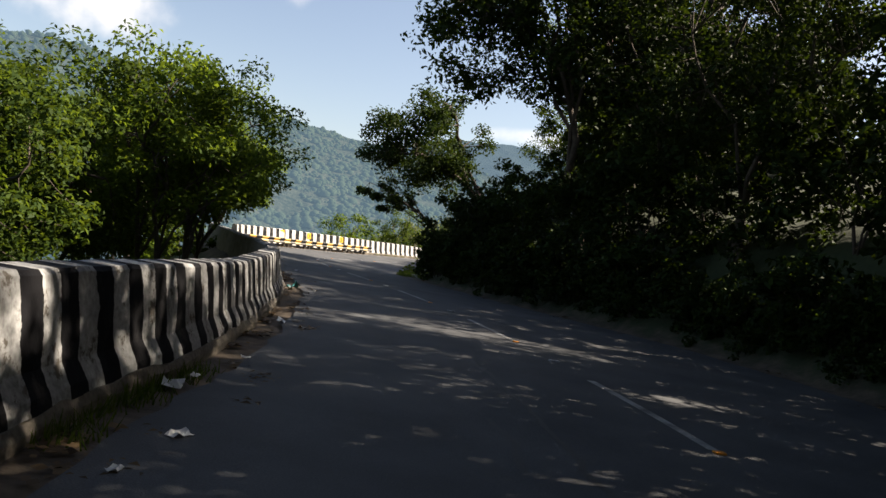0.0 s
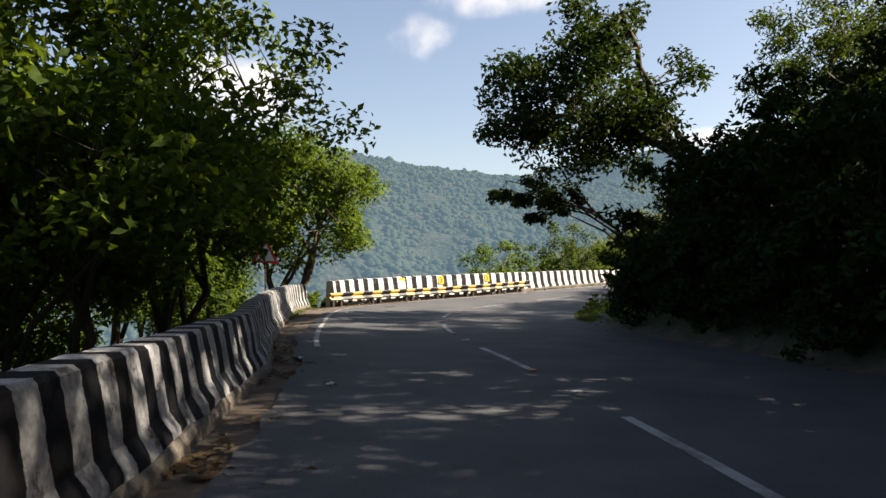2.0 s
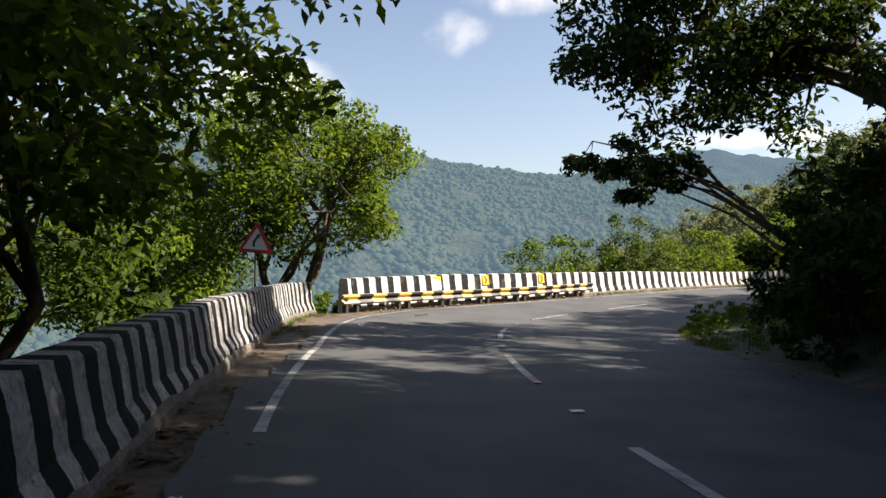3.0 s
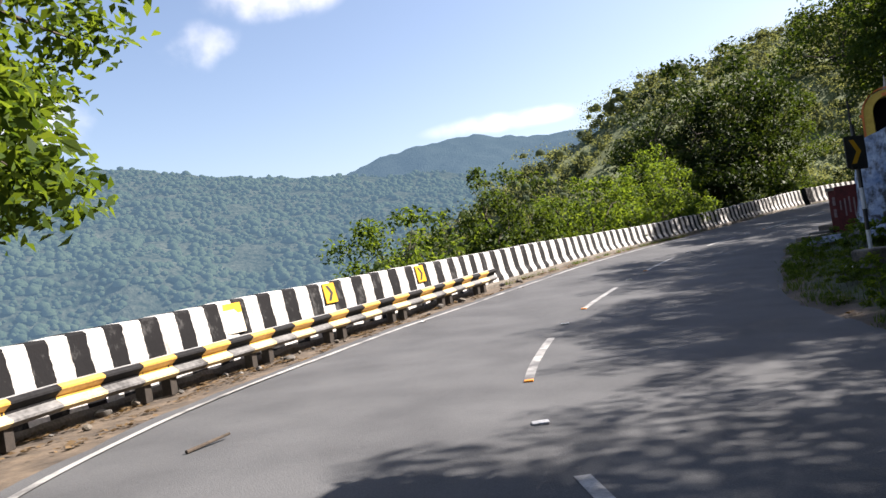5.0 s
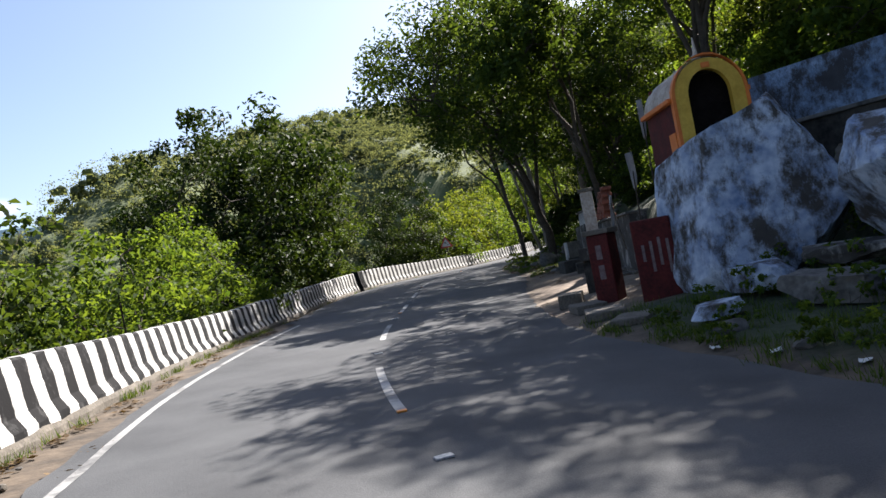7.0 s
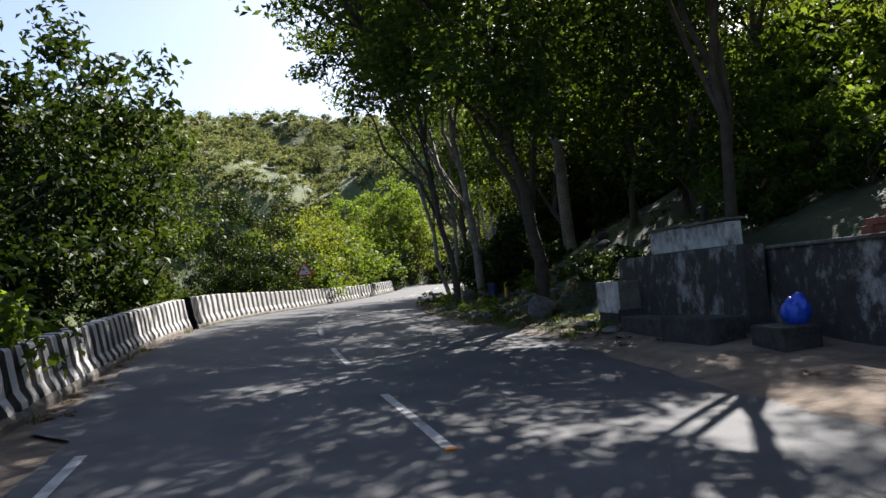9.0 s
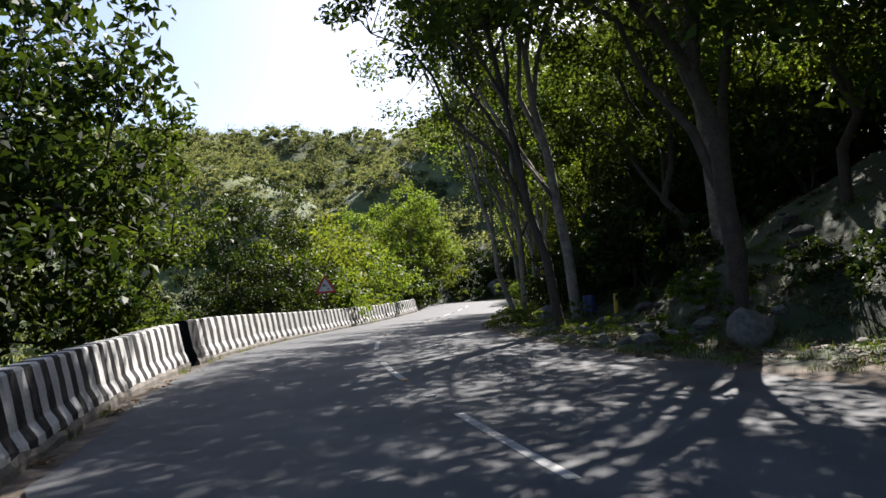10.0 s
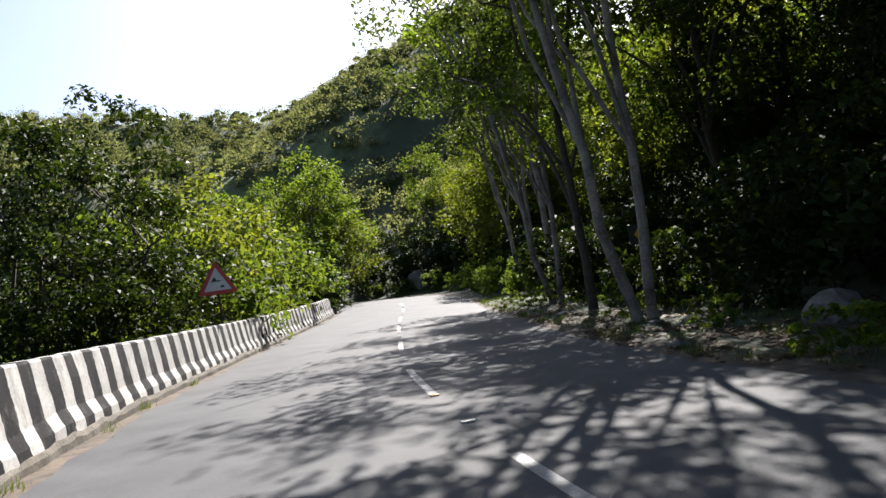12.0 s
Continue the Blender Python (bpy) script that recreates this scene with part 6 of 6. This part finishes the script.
rod(0.05, 0.012, 0.35, (0, -0.55, HS + W + 0.1), 8, fin)
part("finial", fin, M_ROOFWASH, shrine, "pale pointed finial")
part("side_wing", box(0.7, 0.5, 0.75, (W + 0.36, 0.1, 0.05), 0.02), M_MAROON, shrine, "low maroon side wing")
tagged(shrine, "small maroon and ochre arched shrine on top of the boulder", "shrine")
rock("ledge_rock", (7.9, 63.7, 1.0), (1.5, 1.4, 1.4), 44, 8, M_ROCK, "dark rock ledge that carries the shrine", 0, (0, 0), 0.06, 3)


def flag(at, yaw, tall, lean, label):
    ob = empty("pennant", at, yaw)
    part("staff", rod(0.018, 0.012, tall, (0, 0, 0), 7, None, (0, lean, 0)), M_BARK, ob, "thin wooden staff")
    bm = bmesh.new()
    bmesh.ops.create_grid(bm, x_segments=5, y_segments=9, size=0.5)
    for v in bm.verts:
        f = 0.5 - v.co.y
        x = (v.co.x + 0.5) * 0.34 * (1 - 0.8 * f)
        v.co = Vector((x * (0.75 + 0.2 * math.cos(5 * f)), 0.06 * math.sin(16 * x + 3 * f), -0.85 * f - 0.18 * x))
    bmesh.ops.solidify(bm, geom=list(bm.faces), thickness=0.004)
    c = part("cloth", bm, M_CLOTH, ob, "limp white cloth", True)
    c.matrix_basis = pose(tall * math.sin(radians(lean)), 0, tall * math.cos(radians(lean)) - 0.05)
    return tagged(ob, label, "flag")


flag((7.9, 65.6, 1.2), 200, 1.9, -6, "limp white pennant on a thin staff near the shrine")
flag((8.6, 66.6, 0.9), 230, 1.6, -28, "limp white pennant on a leaning wooden staff near the shrine")
flag((7.6, 64.9, 2.2), 210, 1.9, -8, "limp white pennant on a thin staff behind the shrine")
flag((7.9, 64.1, 3.4), 215, 1.1, -14, "short white pennant beside the shrine roof")

# maroon plinths with daubed lettering that cannot be read
plinth_a = empty("maroon_plinth", (5.55, 63.85, 0.0), 32)
part("block", box(0.55, 0.7, 1.6, (0, 0, -0.15), 0.04), M_MAROON, plinth_a, "maroon painted masonry block")
for k, (y, z, h, tl) in enumerate(((-0.3, 0.45, 0.6, 0), (-0.12, 0.6, 0.5, 0), (0.06, 0.5, 0.55, 0), (0.24, 0.7, 0.3, 0))):
    b = part("daub", box(0.01, 0.05, h, (0, 0, 0), 0.003), M_DAUB, plinth_a, "faded white painted stroke")
    b.matrix_basis = pose(-0.278, y * 0.8, z, tl, 0, 0)
tagged(plinth_a, "maroon painted masonry block with faded white strokes", "plinth")
plinth_b = empty("maroon_plinth", (6.05, 65.35, 0.05), 15)
part("block", box(0.5, 0.45, 1.45, (0, 0, -0.15), 0.03), M_MAROON, plinth_b, "maroon painted pillar")
part("cap", box(0.6, 0.55, 0.1, (0, 0, 1.3), 0.02), M_CONC, plinth_b)
for z, tl in ((0.4, 0), (0.8, 0)):
    b = part("daub", box(0.01, 0.12, 0.28, (0, 0, 0), 0.003), M_DAUB, plinth_b, "faded white painted stroke")
    b.matrix_basis = pose(-0.253, 0, z, tl, 0, 0)
tagged(plinth_b, "narrow maroon pillar with faded white strokes", "pillar")
post_box = empty("white_box", (7.9, 67.2, gz(7.9, 67.2)), 30)
part("post", box(0.3, 0.26, 0.9, (0, 0, -0.15), 0.02), M_STONE, post_box, "dark masonry stub")
part("body", box(0.55, 0.34, 0.3, (0, 0, 0.75), 0.02), M_PATCHED, post_box, "dull white stained box")
tagged(post_box, "dull white stained box on a masonry stub beside the shrine", "box")
for i, (x, y, sx, sy, sz, yaw) in enumerate(((4.5, 64.4, 1.1, 0.7, 0.16, 40), (3.9, 63.4, 1.0, 0.6, 0.12, 25), (5.3, 65.4, 0.9, 0.6, 0.18, 50), (6.3, 66.6, 0.8, 0.5, 0.3, 35))):
    st = new("stone_step", None)
    part("slab", box(sx, sy, sz, (0, 0, -0.06), 0.03), M_CONC, st)
    st.matrix_basis = pose(x, y, gz(x, y) + 0.02, 0, 0, yaw)
    tagged(st, "flat worn concrete step beside the maroon block", "step")


# ---- walls above the verge ----
def wall_run(name, pts, bottoms, tops, thick, mat, label, coping=None, cap_h=0.08):
    """A straight-sided masonry wall through plan points."""
    base = empty(name, (pts[0][0], pts[0][1], bottoms[0]))
    for i in range(len(pts) - 1):
        a, b = Vector((*pts[i], 0)), Vector((*pts[i + 1], 0))
        d = b - a
        yaw = math.degrees(math.atan2(d.y, d.x))
        bm = bmesh.new()
        nseg = max(int(d.length / 0.35), 2)
        rows = 7
        grid = []
        for k in range(nseg + 1):
            f = k / nseg
            col = []
            lo, hi = bottoms[i] + (bottoms[i + 1] - bottoms[i]) * f, tops[i] + (tops[i + 1] - tops[i]) * f
            for r in range(rows + 1):
                z = lo + (hi - lo) * r / rows
                w = 0.03 * noise.noise((f * d.length * 1.5 + i * 7, z * 2.0, 3.3))
                col.append((bm.verts.new((f * d.length, -thick / 2 + w, z)), bm.verts.new((f * d.length, thick / 2 + w, z))))
            grid.append(col)
        for k in range(nseg):
            for r in range(rows):
                bm.faces.new((grid[k][r][0], grid[k + 1][r][0], grid[k + 1][r + 1][0], grid[k][r + 1][0]))
                bm.faces.new((grid[k + 1][r][1], grid[k][r][1], grid[k][r + 1][1], grid[k + 1][r + 1][1]))
            bm.faces.new((grid[k][rows][0], grid[k + 1][rows][0], grid[k + 1][rows][1], grid[k][rows][1]))
        for k in (0, nseg):
            for r in range(rows):
                q = (grid[k][r][0], grid[k][r][1], grid[k][r + 1][1], grid[k][r + 1][0])
                bm.faces.new(q if k else q[::-1])
        bmesh.ops.recalc_face_normals(bm, faces=bm.faces)
        w = part("masonry", bm, mat, base)
        w.matrix_basis = pose(a.x - pts[0][0], a.y - pts[0][1], -bottoms[0], 0, 0, yaw)
        if coping:
            c = part("coping", box(d.length + 0.05, thick + 0.14, cap_h, (d.length / 2, 0, 0), 0.02), coping, base, "projecting stone coping")
            c.matrix_basis = pose(a.x - pts[0][0], a.y - pts[0][1], (tops[i] + tops[i + 1]) / 2 - bottoms[0] + 0.004, 0, 0, yaw)
    return tagged(base, label, "wall")


wall_run("retaining_wall", [(9.0, 63.6), (8.5, 58.0), (7.6, 53.0), (6.0, 49.8)], [-0.6, -0.6, -0.6, -0.6], [2.75, 2.75, 2.7, 2.4], 0.4, M_STONE, "dark stained masonry retaining wall behind the boulders", M_ROCK)
wall_run("painted_wall", [(9.2, 63.2), (8.75, 58.0), (7.9, 53.2)], [2.84, 2.84, 2.8], [3.95, 3.9, 3.8], 0.28, M_BLUEWASH, "blue-white limewashed wall on top of the terrace")
wall_run("stone_wall", [(10.2, 67.2), (12.2, 69.3), (15.3, 72.0), (18.4, 74.4)], [-0.5, -0.4, -0.3, -0.2], [1.75, 1.75, 1.8, 1.75], 0.45, M_PATCHED, "rough stained stone wall beside the sandy lay-by", M_ROCK, 0.06)
wall_run("white_wall", [(16.3, 73.43), (17.6, 74.6), (18.95, 75.8)], [1.92, 1.92, 1.92], [2.36, 2.4, 2.44], 0.25, M_WHITE_OLD, "dull white painted low wall on a dark base", M_CONC, 0.05)
wall_run("base_wall", [(15.8, 73.05), (18.95, 75.85), (20.3, 77.05)], [-0.3, -0.2, -0.1], [1.9, 1.9, 1.9], 0.4, M_PATCHED, "dark masonry base of the white wall")
trough = empty("water_trough", (19.6, 77.0, gz(19.6, 77.0) + 0.35), 222)
part("front", box(1.3, 0.1, 0.75, (0, -0.35, -0.15), 0.02), M_WHITE_OLD, trough, "dull white painted front")
part("back", box(1.3, 0.1, 0.95, (0, 0.35, -0.15), 0.02), M_CONC, trough)
part("end", box(0.1, 0.6, 0.75, (-0.6, 0, -0.15), 0.02), M_CONC, trough)
part("end", box(0.1, 0.6, 0.75, (0.6, 0, -0.15), 0.02), M_CONC, trough)
part("base", box(1.3, 0.75, 0.9, (0, 0, -0.95), 0.02), M_STONE, trough, "dark masonry footing")
tagged(trough, "dull white concrete water trough against the bank", "trough")
column = empty("concrete_column", (11.4, 69.6, gz(11.4, 69.6)), 40)
part("shaft", box(0.34, 0.34, 2.75, (0, 0, -0.3), 0.03), M_ROOFWASH, column, "weathered pale concrete")
part("cap", box(0.42, 0.42, 0.1, (0, 0, 2.45), 0.02), M_CONC, column)
tagged(column, "weathered pale concrete column at the end of the stone wall", "column")
# stacked clay bricks on the wall, laid back in steps
stack = empty("brick_stack", (12.9, 70.05, 1.85), 46)
for row in range(9):
    for k in range(9 - row // 1):
        b = part("brick", box(0.22, 0.3, 0.1, (0, 0, 0), 0.008), M_TILE, stack)
        b.matrix_basis = pose(-0.35 + 0.225 * (k + 0.5 * (row % 2)) * 0.9 - 0.0, trng.uniform(-0.03, 0.03) + 0.02, 0.003 + 0.104 * row, 0, 0, trng.uniform(-4, 4))
tagged(stack, "stepped stack of red clay bricks on the stone wall", "bricks")
sack = new("plastic_sack", None)
bm = bmesh.new()
bmesh.ops.create_icosphere(bm, subdivisions=4, radius=0.27)
for v in bm.verts:
    n = noise.fractal(v.co * 5, 1.0, 2.0, 4)
    v.co *= 1 + 0.22 * n
    v.co.z = v.co.z * 0.95 + (0.3 * max(0, v.co.z) * (1 + noise.noise(v.co * 9)))
    v.co.z = max(v.co.z, -0.24)
part("film", bm, M_PLASTIC_BLUE, sack, "", True)
sack.matrix_basis = pose(14.43, 72.22, gz(14.35, 72.35) + 0.475, 0, 0, 20) @ Matrix.Diagonal((0.76, 0.76, 0.8, 1))
tagged(sack, "crumpled bright blue plastic sack at the wall foot", "sack")
for i, (x, y, sx, sy, sz, yaw) in enumerate(((15.5, 74.0, 1.6, 0.7, 0.5, 48), (17.1, 75.4, 1.9, 0.6, 0.4, 45), (14.3, 72.4, 1.0, 0.6, 0.4, 40))):
    st = new("stone_bench", None)
    part("slab", box(sx, sy, sz, (0, 0, -0.1), 0.04), M_STONE, st)
    st.matrix_basis = pose(x, y, gz(x, y) + 0.02, 0, 0, yaw)
    tagged(st, "low dark stone bench along the stone wall", "bench")
for i in range(14):
    x, y = 10.2 + 0.32 * (i % 7) + trng.uniform(-0.03, 0.03), 67.9 + 0.3 * (i % 7) - 0.42 * (i // 7) + trng.uniform(-0.03, 0.03)
    st = new("paving_slab", None)
    part("slab", box(0.4, 0.36, 0.06, (0, 0, 0), 0.012), M_CONC, st)
    st.matrix_basis = pose(x, y, gz(x, y) + 0.0, 0, 0, 43 + trng.uniform(-3, 3))
    tagged(st, "worn pale paving slab at the edge of the sand", "paving slab", group="paving slabs by the sand")
marker = empty("marker_post", (29.1, 85.6, gz(29.1, 85.6)), 0)
part("shaft", rod(0.085, 0.07, 0.95, (0, 0, -0.25), 12, None, (4, -5, 0)), M_OCHRE, marker, "faded yellow paint over concrete")
part("base", rod(0.15, 0.13, 0.3, (0, 0, -0.2), 12), M_CONC, marker)
tagged(marker, "short faded yellow concrete post among the weeds", "post")
drum = empty("blue_drum", (30.4, 87.0, gz(30.4, 87.0)), 15)
part("shell", rod(0.2, 0.2, 0.75, (0, 0, -0.05), 16), M_DRUM, drum, "dull dark blue metal")
part("rim", rod(0.212, 0.212, 0.03, (0, 0, 0.69), 16), M_DRUM, drum)
part("rib", rod(0.21, 0.21, 0.03, (0, 0, 0.35), 16), M_DRUM, drum)
tagged(drum, "dull dark blue metal drum among the trunks", "drum")
end_block = new("end_block", None)
part("block", box(0.4, 0.4, 0.6, (0, 0, -0.2), 0.03), M_CONC, end_block)
end_block.matrix_basis = pose(*on_road(178.5, -4.3), 0, 0, heading(178))
tagged(end_block, "small weathered concrete block at the parapet end", "block")
